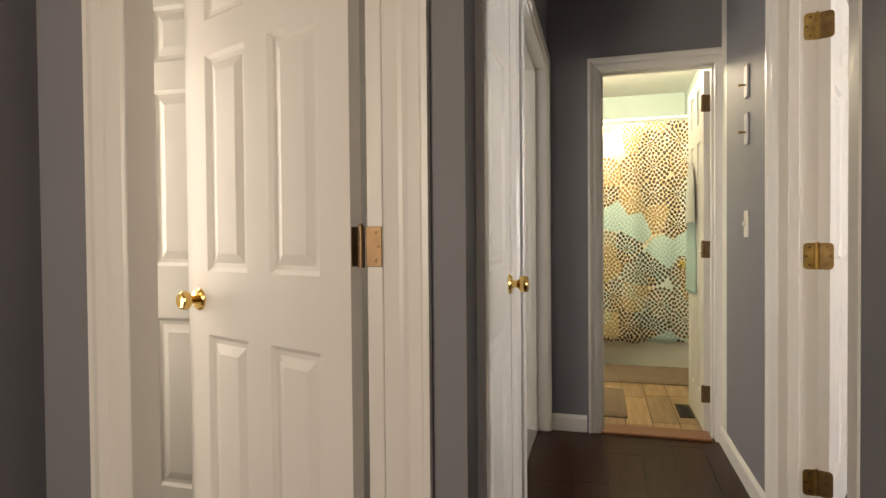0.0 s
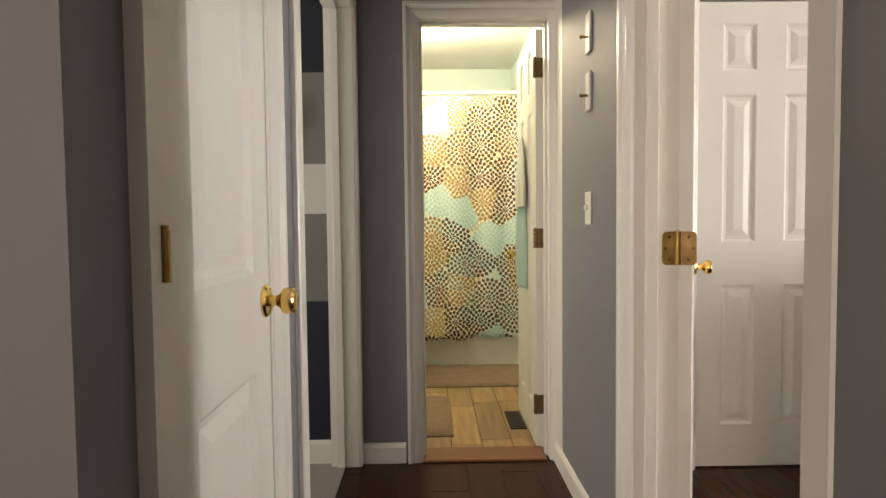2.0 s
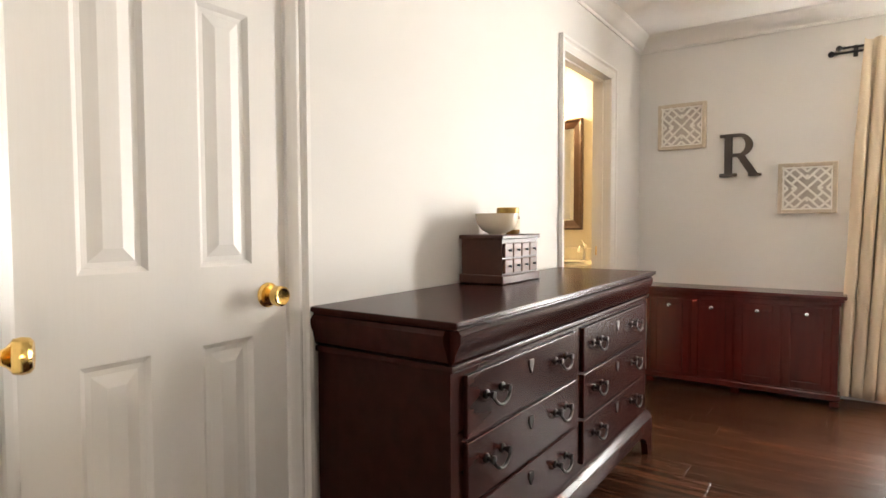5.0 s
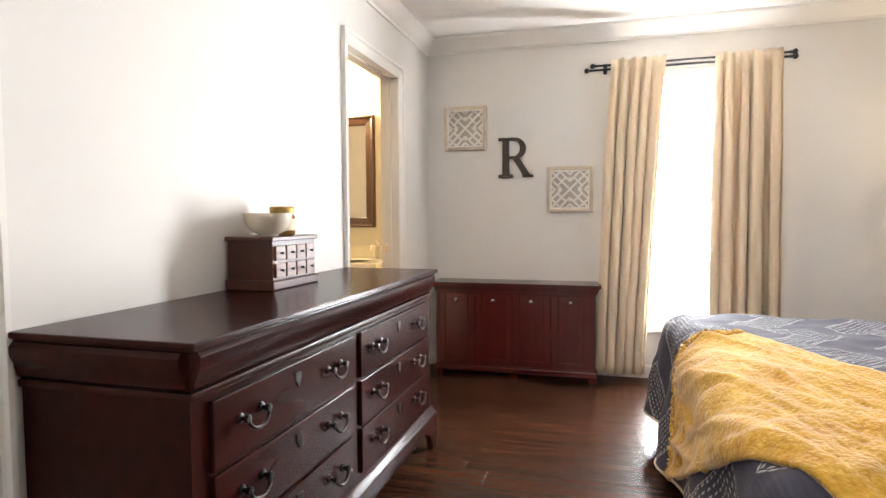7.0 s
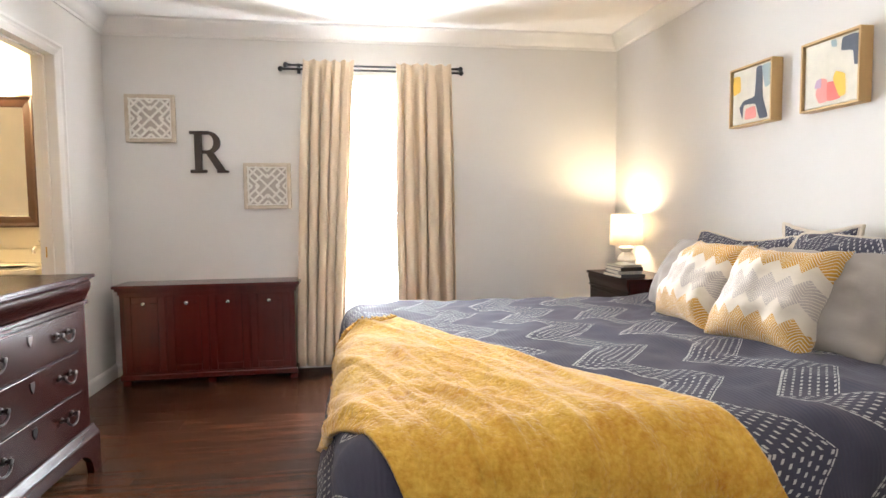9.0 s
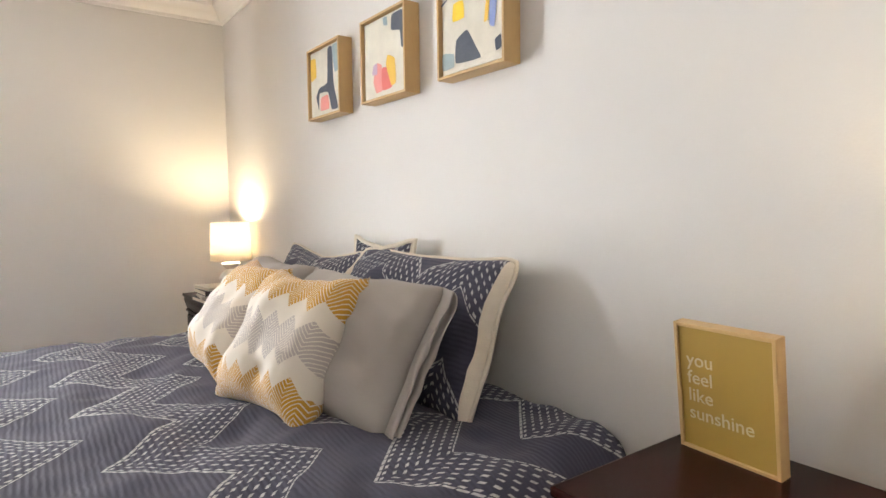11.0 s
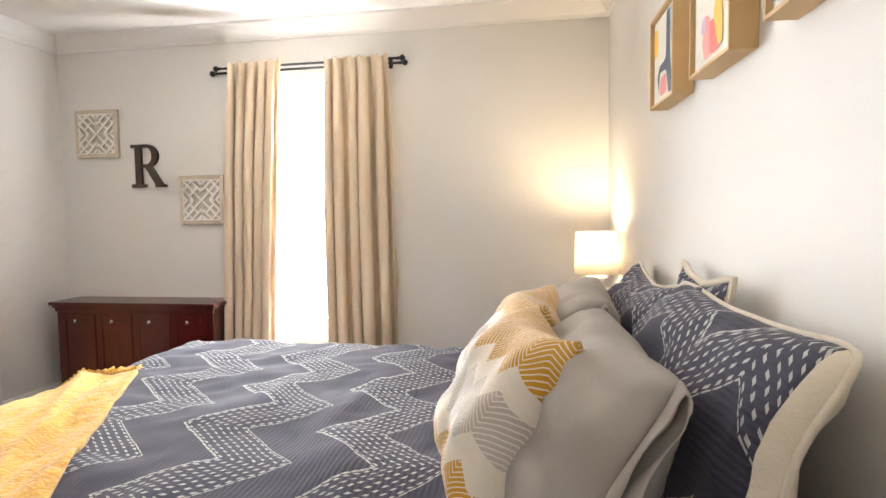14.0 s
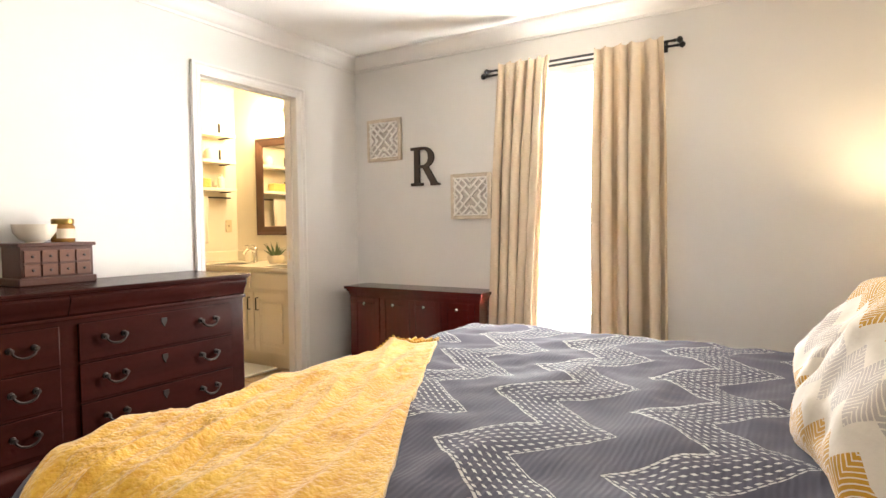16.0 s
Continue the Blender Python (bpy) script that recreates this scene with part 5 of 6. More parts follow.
def blob(parent, pts, rgb, lift):
    """A flat painted patch with softened corners; points in the picture's own units, 0 to 1."""
    bm = bmesh.new()
    c = [Vector((-0.135 + 0.27 * x, 0, -0.135 + 0.27 * y)) for x, y in pts]
    sm = []
    for k in range(len(c)):
        a, b, d = c[k - 1], c[k], c[(k + 1) % len(c)]
        for f in (0.25, 0.5, 0.75):
            sm.append((a.lerp(b, 0.5) * (1 - f) ** 2 + b * 2 * f * (1 - f) + b.lerp(d, 0.5) * f ** 2))
        sm[-3] = a.lerp(b, 0.72)
        sm[-1] = b.lerp(d, 0.28)
        sm[-2] = b.lerp((a + d) / 2, 0.08)
    bm.faces.new([bm.verts.new(v + Vector((0, -0.050 - lift, 0))) for v in sm])
    part("paint_patch", bm, paint(rgb), parent)


DARK, CREAMP, PINK, YEL, BLUE, TEAL, PEACH = (0.05, 0.06, 0.085), (0.66, 0.62, 0.52), (0.70, 0.26, 0.22), (0.72, 0.46, 0.05), (0.24, 0.30, 0.55), (0.30, 0.38, 0.40), (0.72, 0.47, 0.28)
arts = [
    (3.725, [([(0, .55), (.22, .6), (.2, .9), (0, .92)], YEL), ([(.62, .98), (.78, .98), (.80, .40), (.95, .02), (.72, .02), (.62, .32), (.30, .34), (.28, .06), (.18, .30), (.30, .42), (.60, .44)], DARK), ([(.75, .98), (1, .98), (1, .60), (.85, .55)], TEAL), ([(.33, .05), (.36, .26), (.62, .28), (.66, .05)], PINK)]),
    (3.25, [([(.70, .98), (1, .98), (1, .50), (.92, .52), (.90, .74), (.68, .78)], DARK), ([(.22, .20), (.30, .45), (.45, .40), (.48, .06), (.30, .04)], PINK), ([(.45, .05), (.44, .36), (.60, .34), (.72, .06)], (0.62, 0.12, 0.10)), ([(.55, .38), (.60, .50), (.78, .42), (.80, .10), (.68, .08)], YEL), ([(.20, .30), (.24, .42), (.34, .44), (.34, .28)], (0.50, 0.33, 0.45)), ([(.50, .98), (.60, .98), (.62, .86), (.52, .88)], TEAL)]),
    (2.77, [([(.22, .08), (.24, .34), (.44, .42), (.58, .20), (.68, .06)], DARK), ([(.18, .54), (.20, .74), (.38, .74), (.40, .54)], (0.80, 0.55, 0.01)), ([(.50, .98), (1, .98), (1, .72), (.76, .66), (.60, .80)], PEACH), ([(.80, .72), (1, .74), (1, .62), (.92, .62), (.88, .32), (.80, .36)], BLUE), ([(0, .04), (.22, .05), (.22, .20), (0, .24)], TEAL), ([(.88, .20), (.98, .24), (.99, .10), (.90, .08)], DARK), ([(.24, .90), (.30, .98), (.36, .94), (.28, .84)], DARK), ([(.72, .40), (.76, .64), (.82, .62), (.78, .42)], YEL), ([(0, .78), (.16, .84), (.16, .82), (0, .75)], DARK)]),
]
for x, patches in arts:
    pc = thing("picture", "abstract painting in a pale wooden box frame", "picture", "abstract pictures over the bed", pose(x, south(x) + 0.001, 1.690, 0, 0, 180 + math.degrees(math.atan(LEANW))))
    part("frame", boxes((-0.150, -0.062, -0.150, -0.141, 0, 0.150), (0.141, -0.062, -0.150, 0.150, 0, 0.150), (-0.141, -0.062, -0.150, 0.141, 0, -0.141), (-0.141, -0.062, 0.141, 0.141, 0, 0.150), bevel=0.001), LIGHTWOOD, pc)
    part("shadow_gap", boxes((-0.141, -0.022, -0.141, 0.141, -0.004, 0.141)), IRON, pc, "dark recess inside the frame")
    part("canvas", boxes((-0.136, -0.050, -0.136, 0.136, -0.024, 0.136), bevel=0.001), paint(CREAMP), pc, "cream painted canvas")
    for k, (pts, rgb) in enumerate(patches):
        blob(pc, pts, rgb, 0.0008 + 0.0004 * k)

# ---- hall: plates and hooks ----
PLASTIC = material("white_plastic_plate", (0.78, 0.74, 0.67), 0.4, scale=10)
ALMOND = material("almond_plastic_plate", (0.62, 0.52, 0.34), 0.45, scale=10)
sw = thing("light_switch", "white light switch plate on the hall wall", "switch", "wall plates")
part("plate", boxes((XR - 0.006, 2.855, 1.072, XR, 2.925, 1.188), bevel=0.003), PLASTIC, sw)
part("toggle", boxes((XR - 0.018, 2.884, 1.122, XR - 0.005, 2.896, 1.142), bevel=0.002), PLASTIC, sw)
HOOKPLATE = material("pale_blue_grey_plate_paint", (0.50, 0.49, 0.50), 0.5, scale=10)
for z0, z1 in ((1.465, 1.60), (1.665, 1.805)):
    hk = thing("wall_hook", "white narrow wall plate with a small hook", "hook", "hall hooks")
    part("plate", boxes((XR - 0.010, 2.850, z0, XR, 2.905, z1), bevel=0.004), HOOKPLATE, hk)
    bm = bmesh.new()
    zc = z0 + 0.055
    cyl(bm, (XR - 0.009, 2.8775, zc), (XR - 0.030, 2.8775, zc), 0.004, n=8)
    bmesh.ops.create_uvsphere(bm, u_segments=10, v_segments=8, radius=0.007, matrix=Matrix.Translation((XR - 0.032, 2.8775, zc)))
    part("hook", bm, OLDBRASS, hk, "small brass hook", smooth=True)

# striped room: sign and switch
RED = material("red_ink", (0.55, 0.06, 0.035), 0.6)
PINKINK = material("pale_pink_ink", (0.78, 0.55, 0.50), 0.6)
sn = thing("wall_sign", "white block sign with red and pink words", "sign", at=pose(-0.475, YB - 0.001, 1.565))
part("block", boxes((-0.078, -0.032, -0.078, 0.078, 0, 0.078), bevel=0.003), SOFTWHITE, sn)
writing("lettering", "LOVE", 0.048, pose(0, -0.0325, 0.030, 90, 0, 0), RED, sn, 1, "CENTER")
writing("lettering", "YOU", 0.048, pose(0, -0.0325, -0.014, 90, 0, 0), PINKINK, sn, 1, "CENTER")
writing("lettering", "more", 0.048, pose(0, -0.0325, -0.058, 90, 0, 0), RED, sn, 1, "CENTER")
s2 = thing("light_switch", "almond double light switch plate on the striped wall", "switch", "wall plates")
part("plate", boxes((-0.595, YB - 0.006, 1.085, -0.480, YB, 1.205), bevel=0.003), ALMOND, s2)
for x in (-0.56, -0.515):
    part("toggle", boxes((x - 0.006, YB - 0.018, 1.135, x + 0.006, YB - 0.005, 1.155), bevel=0.002), ALMOND, s2)

# ---- hall bathroom ----
PORCELAIN = material("white_porcelain", (0.78, 0.75, 0.69), 0.12, scale=5)
MATBROWN = material("taupe_shag_mat", (0.24, 0.17, 0.11), 0.95, tint=(0.16, 0.11, 0.07), scale=25, bump=1.0, bump_scale=160)
tub = thing("bathtub", "white bathtub behind the shower curtain", "bathtub")
bm = bmesh.new()
extrude_profile(bm, [(0, 0), (0.030, 0), (0.024, 0.30), (0.030, 0.33), (0.036, 0.37), (0.020, 0.385), (-0.06, 0.385), (-0.06, 0)], (-0.598, 5.20, 0), (0.918, 5.20, 0))
part("apron", bm, PORCELAIN, tub, smooth=True)
bm = bmesh.new()
box(bm, -0.598, 5.26, 0, 0.918, 5.945, 0.10)
box(bm, -0.598, 5.87, 0.10, 0.918, 5.945, 0.385, 0.01)
box(bm, -0.598, 5.26, 0.10, -0.50, 5.87, 0.385, 0.01)
box(bm, 0.82, 5.26, 0.10, 0.918, 5.87, 0.385, 0.01)
part("basin", bm, PORCELAIN, tub)
SURROUND = material("taupe_wall_tile", (0.30, 0.235, 0.17), 0.35, tint=(0.24, 0.18, 0.13), scale=14)
slab("trim_tile", 0.905, 5.25, 0.385, 0.919, 5.945, 1.95, SURROUND, "taupe tiled wall in the tub", "tile")

# flowered curtain: bursts of petals in brown, tan, gold and aqua on cream
m, b, N, t = fabric("flower_burst_curtain", 0.75)
uvn = t.nodes.new("ShaderNodeUVMap").outputs[0]
su = t.nodes.new("ShaderNodeSeparateXYZ")
t.links.new(uvn, su.inputs[0])


def bursts(scale, shift, size, randomness):
    """One layer of dahlia bursts: the petals' mask, the bursts' own soft disc and a random number for each burst."""
    mp = t.nodes.new("ShaderNodeVectorMath")
    mp.inputs[1].default_value = (*shift, 0)
    t.links.new(uvn, mp.inputs[0])
    vo = t.nodes.new("ShaderNodeTexVoronoi")
    vo.voronoi_dimensions = "2D"
    vo.inputs["Scale"].default_value, vo.inputs["Randomness"].default_value = scale, randomness
    t.links.new(mp.outputs[0], vo.inputs["Vector"])
    here, mid_ = t.nodes.new("ShaderNodeSeparateXYZ"), t.nodes.new("ShaderNodeSeparateXYZ")
    t.links.new(mp.outputs[0], here.inputs[0])
    t.links.new(vo.outputs["Position"], mid_.inputs[0])
    dx = N.m("SUBTRACT", here.outputs[0], mid_.outputs[0])
    dy = N.m("SUBTRACT", here.outputs[1], mid_.outputs[1])
    rr = N.m("POWER", N.m("ADD", N.m("MULTIPLY", dx, dx), N.m("MULTIPLY", dy, dy)), 0.5)
    turn = N.m("DIVIDE", N.m("ADD", N.m("ARCTAN2", dy, dx), math.pi), 2 * math.pi)
    ring = N.m("DIVIDE", rr, size)
    kk = N.m("FLOOR", ring)
    cnt = N.m("ADD", N.m("MULTIPLY", kk, 4.0), 7.0)
    across = N.m("ABSOLUTE", N.m("SUBTRACT", N.m("FRACT", N.m("ADD", N.m("MULTIPLY", turn, cnt), N.m("MULTIPLY", kk, 0.5))), 0.5))
    along = N.m("FRACT", ring)
    width = N.m("MULTIPLY", N.m("POWER", N.m("SINE", N.m("MULTIPLY", N.m("POWER", along, 0.75), math.pi)), 0.8), 0.40)
    petal = N.m("MULTIPLY", N.less(across, width), N.less(kk, 4.5))
    sc = t.nodes.new("ShaderNodeSeparateColor")
    t.links.new(vo.outputs["Color"], sc.inputs[0])
    return petal, N.less(rr, size * 4.2), sc.outputs[0]


petal, disc, pick = bursts(4.7, (0.0, 0.0), 0.0300, 0.55)
ramp = t.nodes.new("ShaderNodeValToRGB")
ramp.color_ramp.interpolation = "CONSTANT"
els = ramp.color_ramp.elements
els[0].position, els[0].color = 0.0, (0.060, 0.030, 0.020, 1)
els[1].position, els[1].color = 0.32, (0.30, 0.185, 0.070, 1)
for pos, c in ((0.55, (0.46, 0.32, 0.13, 1)), (0.66, (0.13, 0.072, 0.034, 1)), (0.84, (0.40, 0.56, 0.55, 1))):
    e = els.new(pos)
    e.color = c
t.links.new(pick, ramp.inputs[0])
back_petal, back_disc, back_pick = bursts(4.7, (0.107, 0.096), 0.0275, 0.55)
pale = N.mix(N.m("GREATER_THAN", back_pick, 0.72), (0.62, 0.47, 0.24), (0.52, 0.67, 0.65))
ground = N.mix(back_petal, (0.84, 0.79, 0.67), pale)
wash = N.m("MULTIPLY", disc, N.m("GREATER_THAN", pick, 0.84))
ground = N.mix(N.m("MULTIPLY", wash, 0.85), ground, (0.60, 0.72, 0.69))
t.links.new(N.mix(petal, ground, ramp.outputs[0]), b.inputs["Base Color"])
FLOWERS = m
sc_ = thing("shower_curtain", "cream shower curtain with brown, gold and aqua flower bursts", "shower curtain")


def shower_at(a, b_):
    x = -0.585 + a * 1.44
    z = 2.005 - b_ * 1.785
    f = 0.25 + 0.75 * min(1, b_ * 3)
    y = 5.115 + f * (0.020 * math.sin(26 * x) + 0.014 * math.sin(11 * x + 1.2) + 0.030 * max(0, math.sin(7 * (x - 0.42))) * (x > 0.42)) + 0.01 * math.sin(3 * b_ + 5 * x)
    return Vector((x, y, z + 0.006 * math.sin(26 * x) * (b_ > 0.98))), (a * 1.62, -b_ * 1.785)


cloth("panel", 150, 40, shower_at, FLOWERS, sc_, thick=0.002)
cr_ = thing("shower_rod", "white shower curtain rod with rings", "curtain rod")
bm = bmesh.new()
cyl(bm, (-0.598, 5.115, 2.03), (0.918, 5.115, 2.03), 0.0135, n=16)
part("rod", bm, PORCELAIN, cr_, smooth=True)
for k in range(12):
    bm = bmesh.new()
    tube(bm, [Vector((-0.54 + k * 0.122, 5.115 + 0.021 * math.cos(a), 2.024 + 0.023 * math.sin(a))) for a in [2 * math.pi * j / 12 for j in range(13)]], 0.0022, 6)
    part("ring", bm, PORCELAIN, cr_)

toilet = thing("toilet", "white porcelain toilet with closed lid", "toilet", at=pose(-0.245, 4.84, 0))


def oval(bm, a, b, cx, z0, z1, a2=None, b2=None, cx2=None, n=32):
    a2, b2, cx2 = a if a2 is None else a2, b if b2 is None else b2, cx if cx2 is None else cx2
    lo = [bm.verts.new((cx + a * math.cos(2 * math.pi * k / n), b * math.sin(2 * math.pi * k / n), z0)) for k in range(n)]
    hi = [bm.verts.new((cx2 + a2 * math.cos(2 * math.pi * k / n), b2 * math.sin(2 * math.pi * k / n), z1)) for k in range(n)]
    for k in range(n):
        bm.faces.new((lo[k], lo[(k + 1) % n], hi[(k + 1) % n], hi[k]))
    return lo, hi


bm = bmesh.new()
rows = [(0.235, 0.115, 0.05, 0.0), (0.225, 0.105, 0.05, 0.02), (0.20, 0.092, 0.04, 0.10), (0.21, 0.10, 0.05, 0.19), (0.255, 0.145, 0.07, 0.27), (0.285, 0.178, 0.085, 0.335), (0.29, 0.184, 0.09, 0.375), (0.285, 0.18, 0.09, 0.385)]
ringv = [[bm.verts.new((cx + a * math.cos(2 * math.pi * k / 32), b_ * math.sin(2 * math.pi * k / 32), z)) for k in range(32)] for a, b_, cx, z in rows]
for p, q in zip(ringv, ringv[1:]):
    for k in range(32):
        bm.faces.new((p[k], p[(k + 1) % 32], q[(k + 1) % 32], q[k]))
bm.faces.new(ringv[0])
bm.faces.new(ringv[-1])
part("bowl", bm, PORCELAIN, toilet, smooth=True)
for nm, z0, z1, a, b_ in (("seat", 0.387, 0.405, 0.283, 0.185), ("lid", 0.408, 0.432, 0.278, 0.181)):
    bm = bmesh.new()
    lo, hi = oval(bm, a, b_, 0.092, z0, z1 - 0.006)
    top = [bm.verts.new((0.092 + (a - 0.012) * math.cos(2 * math.pi * k / 32), (b_ - 0.012) * math.sin(2 * math.pi * k / 32), z1)) for k in range(32)]
    for k in range(32):
        bm.faces.new((hi[k], hi[(k + 1) % 32], top[(k + 1) % 32], top[k]))
    bm.faces.new(top)
    bm.faces.new(lo)
    part(nm, bm, PORCELAIN, toilet, smooth=True)
part("tank", boxes((-0.345, -0.21, 0.38, -0.165, 0.21, 0.74), bevel=0.02, seg=3), PORCELAIN, toilet, smooth=True)
part("tank_lid", boxes((-0.35, -0.22, 0.74, -0.155, 0.22, 0.775), bevel=0.01, seg=2), PORCELAIN, toilet, smooth=True)


def bath_mat(x0, y0, x1, y1, label):
    bm = bmesh.new()
    n1, n2 = 30, 24
    g = [[bm.verts.new((x0 + (x1 - x0) * i / n1 + 0.004 * noise.noise(Vector((i, j, 0))), y0 + (y1 - y0) * j / n2, 0.006 + (0.014 + 0.006 * noise.noise(Vector((i * 0.9, j * 0.9, 3)))) * (1 if 0 < i < n1 and 0 < j < n2 else 0))) for j in range(n2 + 1)] for i in range(n1 + 1)]
    for i in range(n1):
        for j in range(n2):
            bm.faces.new((g[i][j], g[i + 1][j], g[i + 1][j + 1], g[i][j + 1]))
    box(bm, x0, y0, 0.0, x1, y1, 0.007)
    return tagged(part("bath_mat", bm, MATBROWN, smooth="all"), label, "bath mat", "taupe bath mats")


bath_mat(0.045, 4.62, 0.90, 5.17, "taupe shag bath mat before the tub")
bath_mat(-0.45, 3.74, 0.315, 4.40, "taupe shag bath mat on the floor")
vent = thing("floor_vent", "dark bronze floor register with slots", "vent")
part("frame", boxes((0.615, 3.83, 0.0, 0.70, 4.11, 0.006), bevel=0.002), DARKBRONZE, vent)
for k in range(12):
    part("slot", boxes((0.632, 3.85 + k * 0.0205, 0.0055, 0.683, 3.858 + k * 0.0205, 0.0068)), JOINT, vent)
bl = thing("ceiling_light", "round glass ceiling light in the bathroom", "ceiling light", at=pose(0.22, 4.66, H))
part("base", lathe([(0, 0), (0.13, 0), (0.13, -0.018), (0, -0.018)], None, 28), NICKEL, bl, "nickel base", smooth=True)
part("diffuser", lathe([(0, -0.018), (0.118, -0.018), (0.112, -0.05), (0.075, -0.075), (0, -0.084)], None, 28), glow("lit_frosted_glass", (1.0, 0.86, 0.62), 6.0), bl, "lit frosted glass", smooth=True).visible_shadow = False
# robe on the door
TERRY = material("white_terry_cloth", (0.74, 0.72, 0.67), 0.95, tint=(0.62, 0.70, 0.68), scale=5, bump=0.5, bump_scale=150)
AQUA = material("aqua_terry_cloth", (0.46, 0.62, 0.60), 0.95, scale=6, bump=0.5, bump_scale=150)


def hanging(name, label, y0, y1, z0, z1, x, mat, seed):
    th = thing(name, label, "towel", "towels on the bathroom door")

    def at(a, b_):
        wide = 0.35 + 0.65 * min(1, b_ * 1.6)
        y = (y0 + y1) / 2 + (a - 0.5) * (y1 - y0) * wide
        bulge = 0.016 * math.sin(math.pi * a) ** 0.5 + 0.007 * math.sin(14 * a + seed) * min(1, b_ * 2)
        return Vector((x - bulge, y, z1 + (z0 - z1) * b_)), (a, b_)

    cloth("cloth", 24, 30, at, mat, th, thick=0.010)
    bm = bmesh.new()
    cyl(bm, (x + 0.006, (y0 + y1) / 2, z1 - 0.01), (x - 0.03, (y0 + y1) / 2, z1 + 0.005), 0.006, n=8)
    part("hook", bm, NICKEL, th, "small nickel hook")


hanging("hand_towel", "white towel hanging on the open door", 3.78, 4.06, 1.16, 1.52, 0.690, TERRY, 1)
hanging("towel", "aqua towel hanging on the open door", 3.80, 4.10, 0.74, 1.40, 0.697, AQUA, 3)

# ---- vanity bathroom ----
CABWHITE = material("cream_cabinet_paint", (0.74, 0.66, 0.52), 0.45, tint=(0.69, 0.61, 0.47), scale=6, bump=0.05)
COUNTER = material("cream_cultured_marble", (0.78, 0.72, 0.60), 0.15, tint=(0.73, 0.66, 0.54), scale=5)
va = thing("vanity", "cream vanity cabinet with raised panel doors", "vanity")
part("body", boxes((4.785, 3.55, 0.10, 5.348, 4.865, 0.770)), CABWHITE, va)
part("toe_kick", boxes((4.85, 3.55, 0.0, 5.348, 4.865, 0.10)), CABWHITE, va)
for k in range(2):
    part("false_drawer", boxes((4.768, 3.585 + k * 0.43, 0.625, 4.786, 3.985 + k * 0.43, 0.755), bevel=0.006), CABWHITE, va)
for k, y in enumerate((3.585, 3.985, 4.42)):
    w = 0.385
    dd = panel_door(va, "door", Matrix.Translation((4.782, y + w, 0.125)) @ Matrix.Rotation(radians(-90), 4, "Z"), w, 0.475, CABWHITE, rail=0.055)
    bm = bmesh.new()
    box(bm, 0.075, -0.010, 0.075, w - 0.075, 0.002, 0.40, 0.012)
    part("raised_panel", bm, CABWHITE, dd)
    hx = 0.045 if k == 0 else w - 0.045
    hx = w - 0.04 if k % 2 else 0.04
    bm = bmesh.new()
    tube(bm, [Vector((hx, -0.005, 0.335)), Vector((hx, -0.030, 0.335)), Vector((hx, -0.030, 0.430)), Vector((hx, -0.005, 0.430))], 0.005, 8)
    part("handle", bm, IRON, dd, "black bar handle")
ct = thing("countertop", "cream cultured marble countertop with backsplash", "countertop")
part("slab", boxes((4.755, 3.53, 0.771, 5.348, 4.868, 0.800), bevel=0.006, seg=2), COUNTER, ct)
part("backsplash", boxes((5.328, 3.53, 0.800, 5.349, 4.848, 0.895), bevel=0.004), COUNTER, ct)
part("side_splash", boxes((4.775, 4.849, 0.800, 5.349, 4.869, 0.895), bevel=0.004), COUNTER, ct)
for by in (4.46, 3.78):
    part("basin_rim", lathe([(0.16, 0.0), (0.175, 0.004), (0.160, 0.006), (0.148, 0.001), (0.15, 0.0)], pose(4.95, by, 0.800), 36), COUNTER, ct, smooth=True)
fa = thing("faucet", "brushed nickel single-handle faucet", "faucet", "vanity faucets", pose(5.16, 4.40, 0.800))
part("body", lathe([(0, 0), (0.028, 0), (0.028, 0.006), (0.018, 0.012), (0.016, 0.10), (0.020, 0.105), (0.020, 0.128), (0.012, 0.138), (0, 0.140)], None, 20), NICKEL, fa, smooth=True)
bm = bmesh.new()
tube(bm, [Vector((0, 0, 0.095)), Vector((-0.045, 0, 0.118)), Vector((-0.09, 0, 0.115)), Vector((-0.115, 0, 0.095)), Vector((-0.12, 0, 0.075))], 0.0115, 10)
part("spout", bm, NICKEL, fa, smooth=True)
bm = bmesh.new()
cyl(bm, (0, 0, 0.136), (-0.055, 0.0, 0.158), 0.008, 0.005, 10)
part("handle", bm, NICKEL, fa, smooth=True)
copy_thing(fa, pose(5.20, 3.70, 0.800))
so_ = thing("soap_bottle", "pale soap pump bottle on the counter", "soap bottle", at=pose(5.24, 4.60, 0.800))
part("bottle", lathe([(0, 0), (0.032, 0), (0.034, 0.01), (0.034, 0.09), (0.022, 0.108), (0.012, 0.112), (0, 0.112)], None, 20), COUNTER, so_, smooth=True)
bm = bmesh.new()
cyl(bm, (0, 0, 0.11), (0, 0, 0.145), 0.005, n=8)
cyl(bm, (0.006, 0, 0.146), (-0.035, 0, 0.142), 0.006, n=8)
part("pump", bm, NICKEL, so_)
pl = thing("potted_plant", "small spiky green plant in a cream bowl", "plant", at=pose(5.14, 4.12, 0.800))
part("pot", lathe([(0, 0), (0.050, 0), (0.062, 0.012), (0.070, 0.045), (0.068, 0.070), (0.061, 0.070), (0.060, 0.055), (0, 0.055)], None, 24), CERAMIC, pl, smooth=True)
LEAF = material("dull_green_leaf", (0.075, 0.12, 0.045), 0.55, tint=(0.12, 0.17, 0.08), scale=30)
rnd = random.Random(11)
